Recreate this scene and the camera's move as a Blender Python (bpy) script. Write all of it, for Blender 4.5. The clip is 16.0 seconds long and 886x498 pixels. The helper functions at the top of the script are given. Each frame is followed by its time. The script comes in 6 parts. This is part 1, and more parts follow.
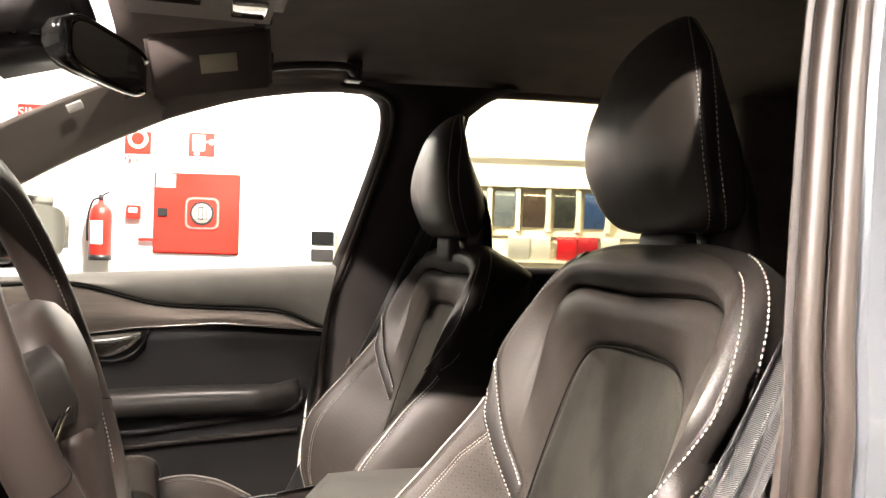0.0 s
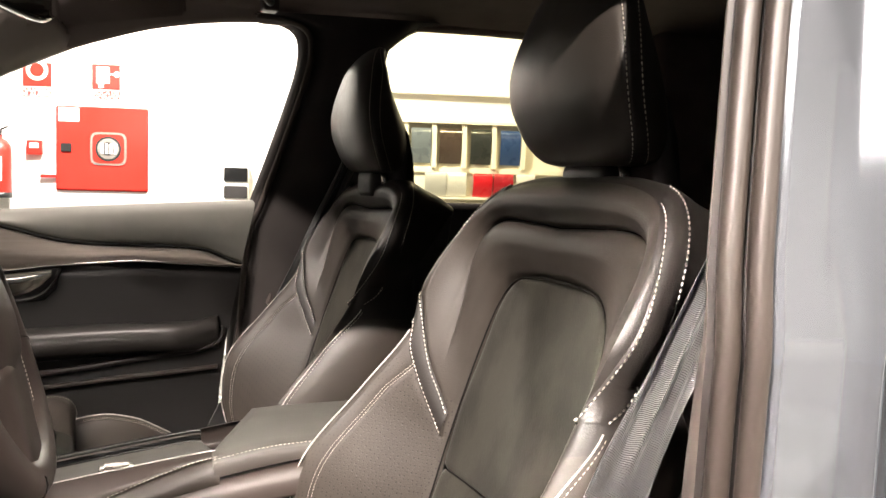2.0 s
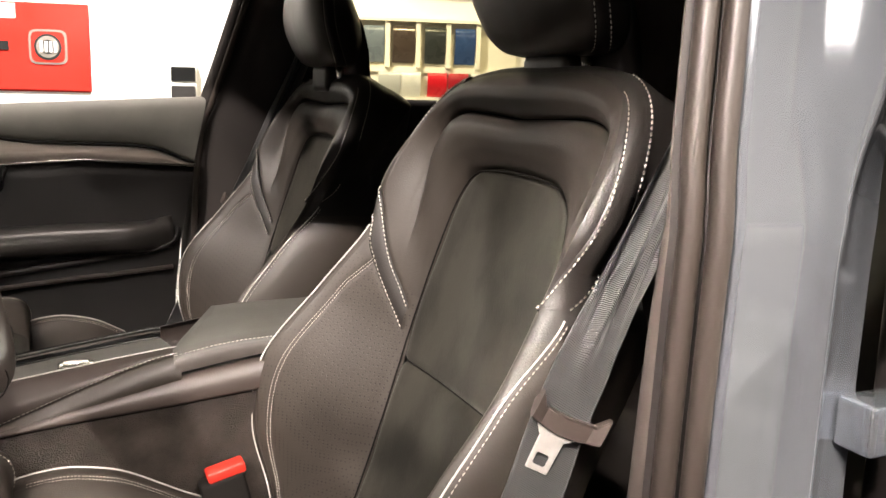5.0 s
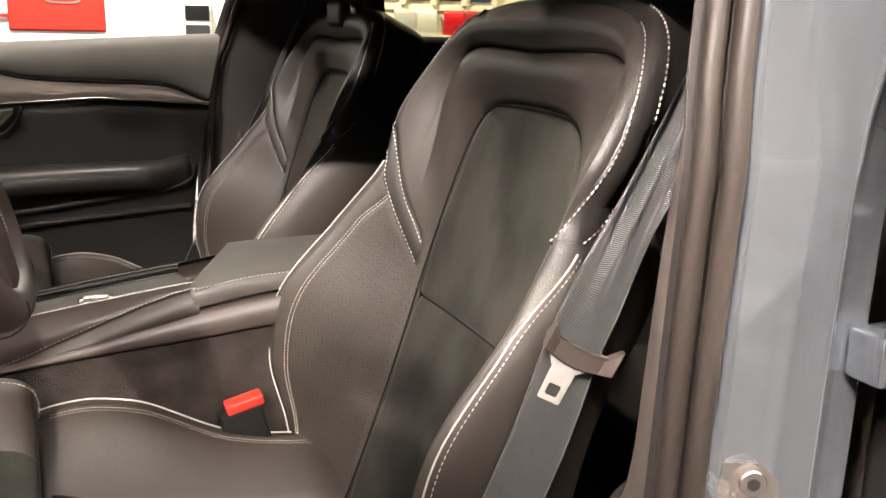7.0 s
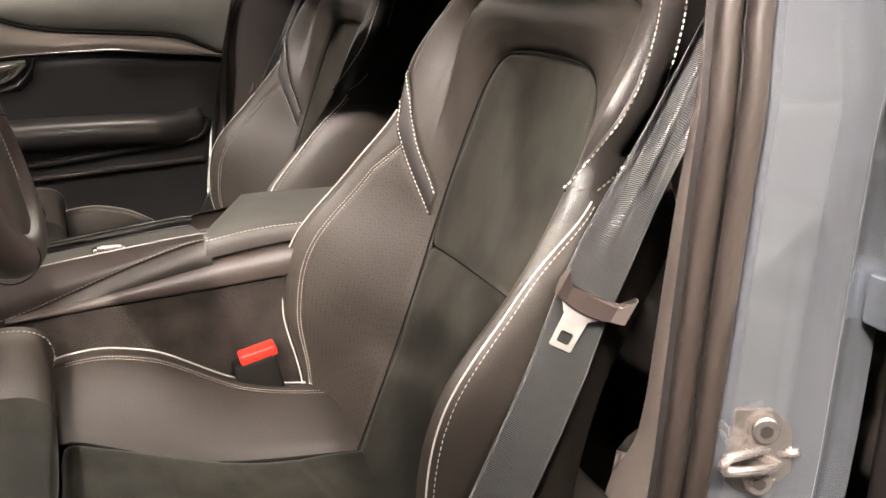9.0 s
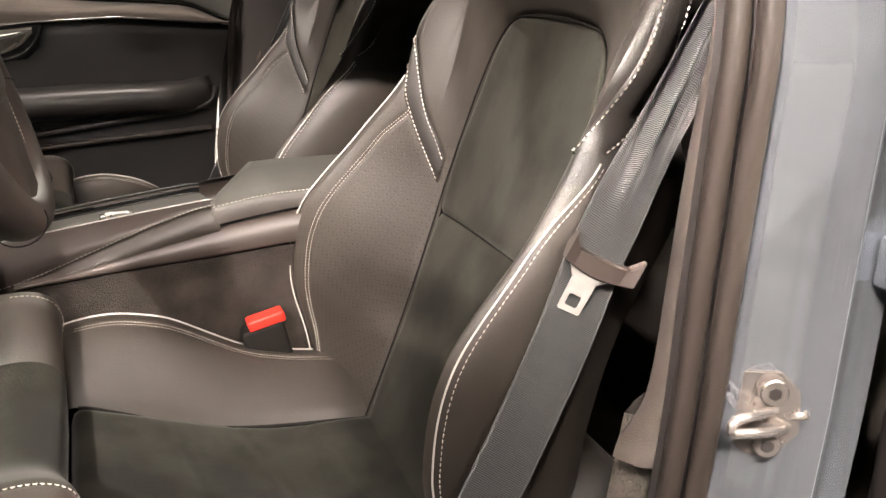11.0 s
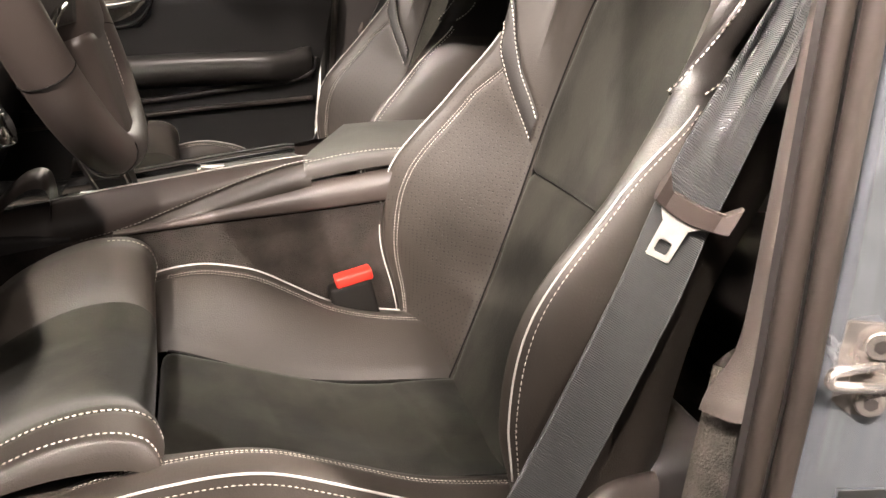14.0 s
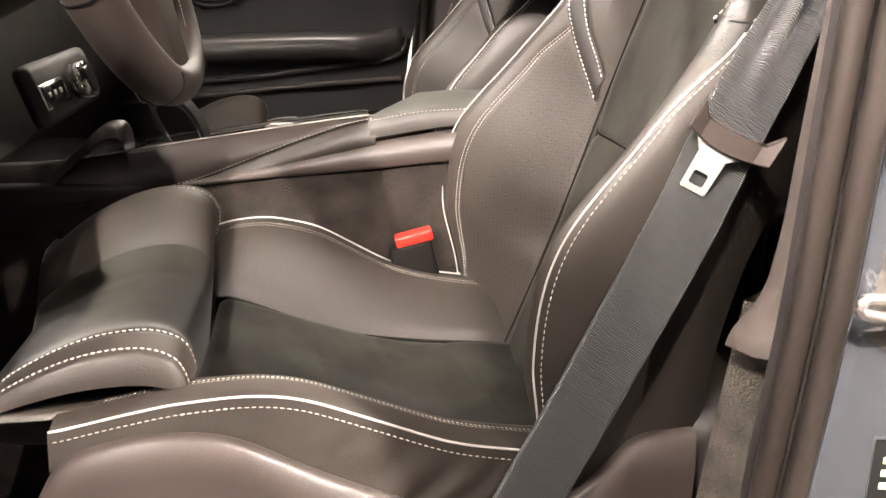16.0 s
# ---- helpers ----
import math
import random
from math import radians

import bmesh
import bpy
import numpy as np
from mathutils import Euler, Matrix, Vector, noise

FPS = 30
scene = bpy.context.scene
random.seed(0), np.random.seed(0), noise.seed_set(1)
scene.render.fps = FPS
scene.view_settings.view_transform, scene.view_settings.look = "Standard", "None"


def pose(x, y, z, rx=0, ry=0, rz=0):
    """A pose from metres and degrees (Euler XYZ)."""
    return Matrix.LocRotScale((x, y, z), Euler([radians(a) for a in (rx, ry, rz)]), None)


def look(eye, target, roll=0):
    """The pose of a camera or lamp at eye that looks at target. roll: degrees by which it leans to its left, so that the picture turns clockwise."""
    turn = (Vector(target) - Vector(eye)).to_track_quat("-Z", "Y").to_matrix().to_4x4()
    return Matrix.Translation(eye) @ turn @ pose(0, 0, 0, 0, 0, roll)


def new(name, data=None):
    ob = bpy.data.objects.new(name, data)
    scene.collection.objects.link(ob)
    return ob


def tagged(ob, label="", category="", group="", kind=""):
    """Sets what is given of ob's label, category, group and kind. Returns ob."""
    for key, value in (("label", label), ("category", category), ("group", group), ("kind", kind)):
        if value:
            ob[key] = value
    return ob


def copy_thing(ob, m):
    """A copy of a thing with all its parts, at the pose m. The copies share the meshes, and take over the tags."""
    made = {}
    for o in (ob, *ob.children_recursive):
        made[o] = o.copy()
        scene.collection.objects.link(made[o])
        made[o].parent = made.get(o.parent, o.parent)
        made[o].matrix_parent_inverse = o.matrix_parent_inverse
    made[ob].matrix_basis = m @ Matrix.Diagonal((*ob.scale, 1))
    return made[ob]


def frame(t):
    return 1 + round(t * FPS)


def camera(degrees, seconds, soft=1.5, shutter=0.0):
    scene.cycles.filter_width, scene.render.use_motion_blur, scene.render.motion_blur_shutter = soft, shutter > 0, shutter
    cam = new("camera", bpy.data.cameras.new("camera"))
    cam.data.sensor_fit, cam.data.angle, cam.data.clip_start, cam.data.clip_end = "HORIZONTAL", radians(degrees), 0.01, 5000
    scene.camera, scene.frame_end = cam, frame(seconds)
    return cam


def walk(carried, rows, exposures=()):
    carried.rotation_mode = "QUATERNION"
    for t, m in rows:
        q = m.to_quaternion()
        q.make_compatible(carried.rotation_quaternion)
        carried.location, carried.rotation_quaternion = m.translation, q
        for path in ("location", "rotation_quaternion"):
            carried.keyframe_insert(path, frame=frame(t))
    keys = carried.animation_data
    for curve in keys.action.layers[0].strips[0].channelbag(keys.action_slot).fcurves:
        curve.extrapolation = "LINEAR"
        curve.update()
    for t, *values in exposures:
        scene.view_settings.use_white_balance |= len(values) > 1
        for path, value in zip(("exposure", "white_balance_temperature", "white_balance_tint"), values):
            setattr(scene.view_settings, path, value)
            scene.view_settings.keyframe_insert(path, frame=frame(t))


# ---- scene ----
cam = camera(52.47, 16.0)
PATH = [
    (0.0, pose(-0.6199, -1.2355, 1.2502, 89.816, -1.599, -15.425)),
    (0.5, pose(-0.6218, -1.2358, 1.2516, 89.039, -1.574, -16.753)),
    (1.0, pose(-0.6265, -1.2351, 1.2506, 88.070, -1.605, -18.344)),
    (1.5, pose(-0.6289, -1.2346, 1.2488, 86.981, -1.574, -19.716)),
    (2.0, pose(-0.6324, -1.2333, 1.2453, 85.967, -1.529, -20.846)),
    (2.5, pose(-0.6344, -1.2294, 1.2421, 85.046, -1.517, -21.847)),
    (3.0, pose(-0.6359, -1.2271, 1.2415, 83.925, -1.470, -22.917)),
    (3.5, pose(-0.6376, -1.2279, 1.2417, 82.780, -1.493, -23.846)),
    (4.0, pose(-0.6383, -1.2263, 1.2379, 81.785, -1.376, -24.090)),
    (6.5, pose(-0.6358, -1.2307, 1.2304, 77.016, -1.370, -23.080)),
    (7.0, pose(-0.6362, -1.2313, 1.2271, 76.130, -1.274, -22.759)),
    (7.5, pose(-0.6328, -1.2302, 1.2259, 75.227, -1.159, -22.357)),
    (8.0, pose(-0.6336, -1.2302, 1.2229, 74.604, -1.163, -22.141)),
    (8.5, pose(-0.6325, -1.2290, 1.2191, 74.057, -1.151, -21.919)),
    (9.0, pose(-0.6306, -1.2279, 1.2158, 73.477, -1.133, -21.732)),
    (11.5, pose(-0.6296, -1.2271, 1.2012, 71.658, -1.082, -21.057)),
    (12.0, pose(-0.6295, -1.2277, 1.1939, 71.642, -1.129, -20.864)),
    (12.5, pose(-0.6280, -1.2304, 1.1872, 71.569, -1.154, -20.318)),
    (13.0, pose(-0.6264, -1.2313, 1.1783, 71.505, -1.083, -18.592)),
    (13.5, pose(-0.6195, -1.2284, 1.1680, 71.483, -0.940, -16.277)),
    (14.0, pose(-0.6122, -1.2256, 1.1589, 71.411, -0.895, -14.445)),
    (14.5, pose(-0.6046, -1.2233, 1.1479, 71.416, -0.873, -12.976)),
    (15.0, pose(-0.5952, -1.2240, 1.1393, 71.297, -0.768, -11.427)),
    (15.5, pose(-0.5738, -1.2313, 1.1170, 71.432, -0.675, -9.329)),
    (16.0, pose(-0.5486, -1.2448, 1.0956, 72.097, -0.711, -6.969)),
]
walk(cam, PATH, exposures=[(0.0, 0.72), (2.0, 0.45), (3.5, 0.12), (7.0, 0.15), (9.0, 0.23), (12.5, 0.37), (16.0, 0.58)])

# ---- light ----
world = bpy.data.worlds.new("world")
scene.world = world
world.use_nodes = True
world.node_tree.nodes["Background"].inputs[0].default_value = (1.0, 0.96, 0.9, 1)
world.node_tree.nodes["Background"].inputs[1].default_value = 0.022


def lamp(name, eye, target, size, watts, colour=(1.0, 0.865, 0.78), spread=180.0):
    data = bpy.data.lights.new(name, "AREA")
    data.shape, data.size, data.energy, data.color = "DISK", size, watts, colour
    data.spread = radians(spread)
    ob = new(name, data)
    ob.matrix_world = look(eye, target)
    return ob


# showroom spots on the ceiling over the driver's side, placed from the shadows they cast
lamp("key_or_fill_spot", (0.13, -2.24, 3.3), (-0.45, -0.45, 0.85), 0.05, 7.5, spread=70)
lamp("key_or_fill_spot", (-0.60, -3.3, 3.3), (-0.32, -0.42, 1.40), 0.06, 3.4, spread=18)
# unseen spots added to brighten belt, shut face, wheel and passenger side
lamp("key_or_fill_spot", (-2.1, -2.4, 3.3), (-0.22, -0.67, 1.10), 0.08, 1.7, spread=9)
lamp("key_or_fill_spot", (-1.6, -3.0, 3.3), (-0.16, -0.83, 0.82), 0.08, 1.3, spread=9)
lamp("key_or_fill_spot", (-2.3, -3.2, 3.3), (-0.88, -0.40, 1.00), 0.12, 4.8, spread=20)
lamp("key_or_fill_spot", (-3.0, -0.35, 3.3), (-0.35, 0.2, 1.05), 0.14, 9, spread=40)
lamp("key_or_fill_spot", (2.3, -2.6, 3.3), (-0.20, -0.82, 0.86), 0.10, 5.0, spread=15)
# unseen lamps added to wash the back wall, the second one yellow
lamp("wall_fill", (-0.6, 3.6, 3.4), (-0.3, 5.4, 1.4), 0.5, 340, (1.0, 0.95, 0.88))
lamp("wall_fill", (1.9, 3.4, 3.4), (1.9, 4.9, 1.7), 0.4, 50, (1.0, 0.86, 0.52))
# broad fill lamps, unseen, added to lift the cabin, paint and far door
lamp("fill_panel", (-1.2, -4.2, 3.45), (-0.8, -2.6, 0), 1.4, 15)
lamp("fill_panel", (2.8, -3.2, 3.45), (2.6, -3.0, 0), 1.6, 26)
lamp("fill_panel", (-0.6, 1.05, 3.45), (-0.6, 1.0, 0), 0.6, 50)


# ---- materials ----
def mat(name, colour, rough=0.5, metal=0.0, grain=0.0, grain_size=0.002, mottle=0.12, mottle_size=0.08, coat=0.0, sheen=0.0, perforated=False, spec=0.5, streak=(1, 1, 1), depth=0.0006, sharp=0.2, rvar=0.06):
    m = bpy.data.materials.new(name)
    m.use_nodes = True
    nt = m.node_tree
    b = nt.nodes["Principled BSDF"]
    b.inputs["Roughness"].default_value = rough
    b.inputs["Metallic"].default_value = metal
    b.inputs["Coat Weight"].default_value = coat
    b.inputs["Coat Roughness"].default_value = 0.05
    b.inputs["Sheen Weight"].default_value = sheen
    b.inputs["Sheen Roughness"].default_value = 0.4
    b.inputs["Specular IOR Level"].default_value = spec
    geo = nt.nodes.new("ShaderNodeNewGeometry")
    mp = nt.nodes.new("ShaderNodeMapping")
    mp.inputs["Scale"].default_value = streak
    nt.links.new(geo.outputs["Position"], mp.inputs["Vector"])
    big = nt.nodes.new("ShaderNodeTexNoise")
    big.inputs["Scale"].default_value = 1.0 / mottle_size
    big.inputs["Detail"].default_value = 5.0
    nt.links.new(mp.outputs["Vector"], big.inputs["Vector"])
    ramp = nt.nodes.new("ShaderNodeMapRange")
    ramp.inputs["From Min"].default_value, ramp.inputs["From Max"].default_value = 0.5 - sharp, 0.5 + sharp
    ramp.inputs["To Min"].default_value, ramp.inputs["To Max"].default_value = 1 - mottle, 1 + mottle
    nt.links.new(big.outputs["Fac"], ramp.inputs["Value"])
    mul = nt.nodes.new("ShaderNodeVectorMath")
    mul.operation = "SCALE"
    mul.inputs[0].default_value = colour
    nt.links.new(ramp.outputs["Result"], mul.inputs["Scale"])
    nt.links.new(mul.outputs["Vector"], b.inputs["Base Color"])
    rr = nt.nodes.new("ShaderNodeMapRange")
    rr.inputs["From Min"].default_value, rr.inputs["From Max"].default_value = 0.3, 0.7
    rr.inputs["To Min"].default_value, rr.inputs["To Max"].default_value = max(rough - rvar, 0.02), min(rough + rvar, 1)
    nt.links.new(big.outputs["Fac"], rr.inputs["Value"])
    nt.links.new(rr.outputs["Result"], b.inputs["Roughness"])
    if grain:
        fine = nt.nodes.new("ShaderNodeTexNoise")
        fine.inputs["Scale"].default_value = 1.0 / grain_size
        fine.inputs["Detail"].default_value = 3.0
        nt.links.new(mp.outputs["Vector"], fine.inputs["Vector"])
        bump = nt.nodes.new("ShaderNodeBump")
        bump.inputs["Strength"].default_value = grain
        bump.inputs["Distance"].default_value = depth
        nt.links.new(fine.outputs["Fac"], bump.inputs["Height"])
        last = bump
        if perforated:
            dots = nt.nodes.new("ShaderNodeTexVoronoi")
            dots.inputs["Scale"].default_value = 1.0 / 0.0042
            dots.inputs["Randomness"].default_value = 0.0
            nt.links.new(geo.outputs["Position"], dots.inputs["Vector"])
            hole = nt.nodes.new("ShaderNodeMapRange")
            hole.inputs["From Min"].default_value, hole.inputs["From Max"].default_value = 0.16, 0.30
            hole.inputs["To Min"].default_value, hole.inputs["To Max"].default_value = 0.22, 1.0
            nt.links.new(dots.outputs["Distance"], hole.inputs["Value"])
            m2 = nt.nodes.new("ShaderNodeVectorMath")
            m2.operation = "SCALE"
            nt.links.new(mul.outputs["Vector"], m2.inputs[0])
            nt.links.new(hole.outputs["Result"], m2.inputs["Scale"])
            nt.links.new(m2.outputs["Vector"], b.inputs["Base Color"])
            b2 = nt.nodes.new("ShaderNodeBump")
            b2.inputs["Strength"].default_value = 0.3
            b2.inputs["Distance"].default_value = 0.0008
            nt.links.new(hole.outputs["Result"], b2.inputs["Height"])
            nt.links.new(bump.outputs["Normal"], b2.inputs["Normal"])
            last = b2
        nt.links.new(last.outputs["Normal"], b.inputs["Normal"])
    return m


def glow(name, colour, strength):
    m = bpy.data.materials.new(name)
    m.use_nodes = True
    b = m.node_tree.nodes["Principled BSDF"]
    b.inputs["Base Color"].default_value = (*colour, 1)
    b.inputs["Emission Color"].default_value = (*colour, 1)
    b.inputs["Emission Strength"].default_value = strength
    return m


def glass(name, colour=(1, 1, 1)):
    m = bpy.data.materials.new(name)
    m.use_nodes = True
    nt = m.node_tree
    nt.nodes.remove(nt.nodes["Principled BSDF"])
    out = nt.nodes["Material Output"]
    tr, gl, mix, fr = (nt.nodes.new("ShaderNodeBsdf" + "Transparent"), nt.nodes.new("ShaderNodeBsdfGlossy"), nt.nodes.new("ShaderNodeMixShader"), nt.nodes.new("ShaderNodeFresnel"))
    tr.inputs["Color"].default_value = (*colour, 1)
    gl.inputs["Roughness"].default_value = 0.02
    fr.inputs["IOR"].default_value = 1.3
    nt.links.new(fr.outputs["Fac"], mix.inputs["Fac"])
    nt.links.new(tr.outputs["BSDF"], mix.inputs[1])
    nt.links.new(gl.outputs["BSDF"], mix.inputs[2])
    nt.links.new(mix.outputs["Shader"], out.inputs["Surface"])
    return m


LEATHER = mat("black_leather", (0.0360, 0.0303, 0.0252), 0.47, grain=0.5, grain_size=0.0016, mottle=0.14, mottle_size=0.06)
PERF = mat("perforated_leather", (0.043, 0.0365, 0.0305), 0.45, grain=0.45, grain_size=0.0016, mottle=0.12, mottle_size=0.06, perforated=True)
SMOOTHL = mat("smooth_black_leather", (0.034, 0.030, 0.026), 0.36, grain=0.35, grain_size=0.0016, mottle=0.10, mottle_size=0.06)
# dark leather of the bands, and a darkened leather for shaded panels
BAND_SHADE = mat("band_and_shade_leather", (0.020, 0.0175, 0.0155), 0.46, grain=0.5, grain_size=0.0016, mottle=0.12, mottle_size=0.06)
SUEDE = mat("charcoal_suede", (0.0310, 0.0298, 0.0240), 0.95, grain=0.6, grain_size=0.0022, mottle=0.30, mottle_size=0.070, sheen=0.12, streak=(1, 1, 0.6), sharp=0.10, spec=0.15)
THREAD = mat("white_thread", (0.56, 0.53, 0.47), 0.7, mottle=0.1, mottle_size=0.01)
SEAM = mat("dark_seam", (0.012, 0.011, 0.010), 0.8, mottle=0.1, spec=0.1)
PIPE = mat("white_piping", (0.56, 0.54, 0.50), 0.45, mottle=0.08, mottle_size=0.03)
PLASTIC = mat("black_plastic", (0.022, 0.019, 0.018), 0.5, grain=0.3, grain_size=0.001, mottle=0.1)
SHIELD = mat("grey_brown_plastic", (0.054, 0.043, 0.038), 0.42, grain=0.3, grain_size=0.0012, mottle=0.1)
GLOSS = mat("gloss_black", (0.012, 0.012, 0.012), 0.08, mottle=0.05, coat=0.6)
TRIM = mat("pillar_trim", (0.076, 0.062, 0.054), 0.75, grain=0.5, grain_size=0.0015, mottle=0.12, mottle_size=0.05)
RUBBER = mat("rubber_seal", (0.030, 0.024, 0.020), 0.46, grain=0.2, grain_size=0.002, mottle=0.12, streak=(1, 1, 0.2))
CARPET = mat("dark_carpet", (0.030, 0.025, 0.022), 0.98, grain=1.0, grain_size=0.0018, mottle=0.35, mottle_size=0.035, spec=0.1, depth=0.002)
SCUFF = mat("grey_felt", (0.090, 0.080, 0.070), 0.95, grain=1.0, grain_size=0.002, mottle=0.3, mottle_size=0.02, spec=0.1, depth=0.002)
HEADLINER = mat("charcoal_headliner", (0.19, 0.162, 0.150), 0.95, grain=0.5, grain_size=0.0015, mottle=0.1, spec=0.1)
DARKTRIM = mat("dark_pillar_cloth", (0.046, 0.041, 0.039), 0.8, grain=0.4, grain_size=0.0015, mottle=0.1, spec=0.2)
PAINT = mat("grey_blue_paint", (0.46, 0.50, 0.555), 0.12, metal=0.85, mottle=0.02, coat=1.0, rvar=0.0)
STEEL = mat("zinc_steel", (0.66, 0.61, 0.57), 0.26, metal=0.9, mottle=0.04, mottle_size=0.02, rvar=0.02)
TONGUE = mat("tongue_steel", (0.84, 0.81, 0.77), 0.36, metal=0.7, mottle=0.08, mottle_size=0.01)
CHROME = mat("chrome", (0.75, 0.73, 0.70), 0.10, metal=1.0, mottle=0.05)
ALU = mat("brushed_aluminium", (0.38, 0.34, 0.30), 0.40, metal=0.6, mottle=0.12, mottle_size=0.02, streak=(0.2, 1, 3), grain=0.2, grain_size=0.002)
WEB = mat("belt_webbing", (0.044, 0.045, 0.045), 0.33, mottle=0.10, mottle_size=0.012, sheen=0.45, rvar=0.04, spec=0.8)
_n = WEB.node_tree
_w = _n.nodes.new("ShaderNodeTexWave")
_w.bands_direction = "DIAGONAL"
_w.inputs["Scale"].default_value = 270.0
_w.inputs["Distortion"].default_value = 0.6
_w.inputs["Detail"].default_value = 1.0
_g = _n.nodes.new("ShaderNodeNewGeometry")
_b = _n.nodes.new("ShaderNodeBump")
_b.inputs["Strength"].default_value = 0.7
_b.inputs["Distance"].default_value = 0.0008
_n.links.new(_g.outputs["Position"], _w.inputs["Vector"])
_n.links.new(_w.outputs["Fac"], _b.inputs["Height"])
_n.links.new(_b.outputs["Normal"], _n.nodes["Principled BSDF"].inputs["Normal"])
REDP = mat("red_plastic", (0.62, 0.035, 0.022), 0.4, mottle=0.08)
RED = mat("red_enamel", (0.55, 0.028, 0.018), 0.35, mottle=0.05, mottle_size=0.3)
WHITE = mat("white_paint", (0.82, 0.80, 0.76), 0.6, mottle=0.04, mottle_size=0.5)
CREAM = mat("cream_paint", (0.78, 0.74, 0.60), 0.55, mottle=0.05, mottle_size=0.4)
PAPER = mat("paper", (0.80, 0.79, 0.74), 0.7, mottle=0.06)
LABEL = mat("beige_label", (0.80, 0.75, 0.55), 0.6, mottle=0.1)
FLOOR = mat("polished_floor_tile", (0.24, 0.235, 0.225), 0.22, mottle=0.12, mottle_size=0.3)
GREYWALL = mat("grey_wall_paint", (0.34, 0.35, 0.36), 0.6, mottle=0.06, mottle_size=0.5)
PLINTH = mat("dark_plinth", (0.07, 0.07, 0.075), 0.5, mottle=0.1, mottle_size=0.3)
PALEFLOOR = mat("pale_floor_tile", (0.66, 0.65, 0.62), 0.25, mottle=0.06, mottle_size=0.4)
DARKWALL = mat("reflected_front", (0.20, 0.22, 0.25), 0.15, mottle=0.1, mottle_size=0.5)
CEIL = mat("ceiling_white", (0.75, 0.74, 0.71), 0.8, mottle=0.03, mottle_size=0.6)
DOORPAD = mat("grey_door_pad", (0.20, 0.20, 0.18), 0.55, grain=0.4, grain_size=0.0015, mottle=0.1)
ATRIM = mat("pale_pillar_cloth", (0.30, 0.27, 0.24), 0.85, grain=0.4, grain_size=0.0015, mottle=0.08)
PAD = mat("soft_door_pad", (0.072, 0.071, 0.062), 0.6, grain=0.4, grain_size=0.0015, mottle=0.1)
MIRROR = mat("mirror_glass", (0.85, 0.88, 0.86), 0.02, metal=1.0, mottle=0.0)
CLEAR = glass("clear_glass")
TINT = glass("tinted_glass", (0.74, 0.71, 0.58))
DARKGLASS = glass("light_cutting_glass", (0.10, 0.10, 0.095))
BLACKL = mat("black_sticker", (0.015, 0.015, 0.015), 0.4)


# ---- helpers ----
def surf(name, verts, faces, material, parent=None, label="", smooth=True):
    me = bpy.data.meshes.new(name)
    me.from_pydata([tuple(map(float, v)) for v in verts], [], [tuple(map(int, f)) for f in faces])
    me.materials.append(material)
    if smooth:
        me.polygons.foreach_set("use_smooth", [True] * len(me.polygons))
    me.update()
    ob = new(name, me)
    if parent is not None:
        ob.parent = parent
    if label:
        ob["label"] = label
    return ob


def part(name, bm, material, parent=None, label="", smooth=True):
    bmesh.ops.recalc_face_normals(bm, faces=bm.faces)
    me = bpy.data.meshes.new(name)
    bm.to_mesh(me)
    bm.free()
    me.materials.append(material)
    if smooth:
        me.polygons.foreach_set("use_smooth", [True] * len(me.polygons))
    ob = new(name, me)
    if parent is not None:
        ob.parent = parent
    if label:
        ob["label"] = label
    return ob


def thing(name, label, category, at=(0, 0, 0), group="", kind=""):
    ob = new(name)
    ob.location = at
    ob.empty_display_size = 0.1
    return tagged(ob, label, category, group, kind)


def cr(points, n):
    """Catmull-Rom through points, n samples."""
    p = np.array(points, float)
    p = np.vstack([2 * p[0] - p[1], p, 2 * p[-1] - p[-2]])
    u = np.linspace(0, len(points) - 1, n)
    i = np.minimum(u.astype(int), len(points) - 2)
    f = (u - i)[:, None]
    a, b, c, d = p[i], p[i + 1], p[i + 2], p[i + 3]
    return 0.5 * (2 * b + (c - a) * f + (2 * a - 5 * b + 4 * c - d) * f ** 2 + (3 * b - a - 3 * c + d) * f ** 3)


def cri(points, u):
    """Catmull-Rom at given parameters."""
    p = np.array(points, float)
    p = np.vstack([2 * p[0] - p[1], p, 2 * p[-1] - p[-2]])
    u = np.asarray(u, float)
    i = np.clip(u.astype(int), 0, len(points) - 2)
    f = (u - i)[..., None]
    a, b, c, d = p[i], p[i + 1], p[i + 2], p[i + 3]
    return 0.5 * (2 * b + (c - a) * f + (2 * a - 5 * b + 4 * c - d) * f ** 2 + (3 * b - a - 3 * c + d) * f ** 3)


def sstep(a, b, x):
    t = np.clip((np.asarray(x, float) - a) / (b - a), 0, 1)
    return t * t * (3 - 2 * t)


def gridfaces(nr, nc, close_r=False, close_c=False):
    out = []
    for r in range(nr if close_r else nr - 1):
        for c in range(nc if close_c else nc - 1):
            a, b = r * nc + c, r * nc + (c + 1) % nc
            r2 = (r + 1) % nr
            out.append((a, b, r2 * nc + (c + 1) % nc, r2 * nc + c))
    return out


def sheet(name, P, material, parent=None, label="", close_r=False, close_c=False, cap=False, flip=False, smooth=True):
    """P: rows x cols x 3."""
    P = np.asarray(P, float)
    nr, nc = P.shape[:2]
    f = gridfaces(nr, nc, close_r, close_c)
    if cap:
        f.append(tuple(range(nc))[::-1])
        f.append(tuple((nr - 1) * nc + i for i in range(nc)))
    if flip:
        f = [q[::-1] for q in f]
    return surf(name, P.reshape(-1, 3), f, material, parent, label, smooth)


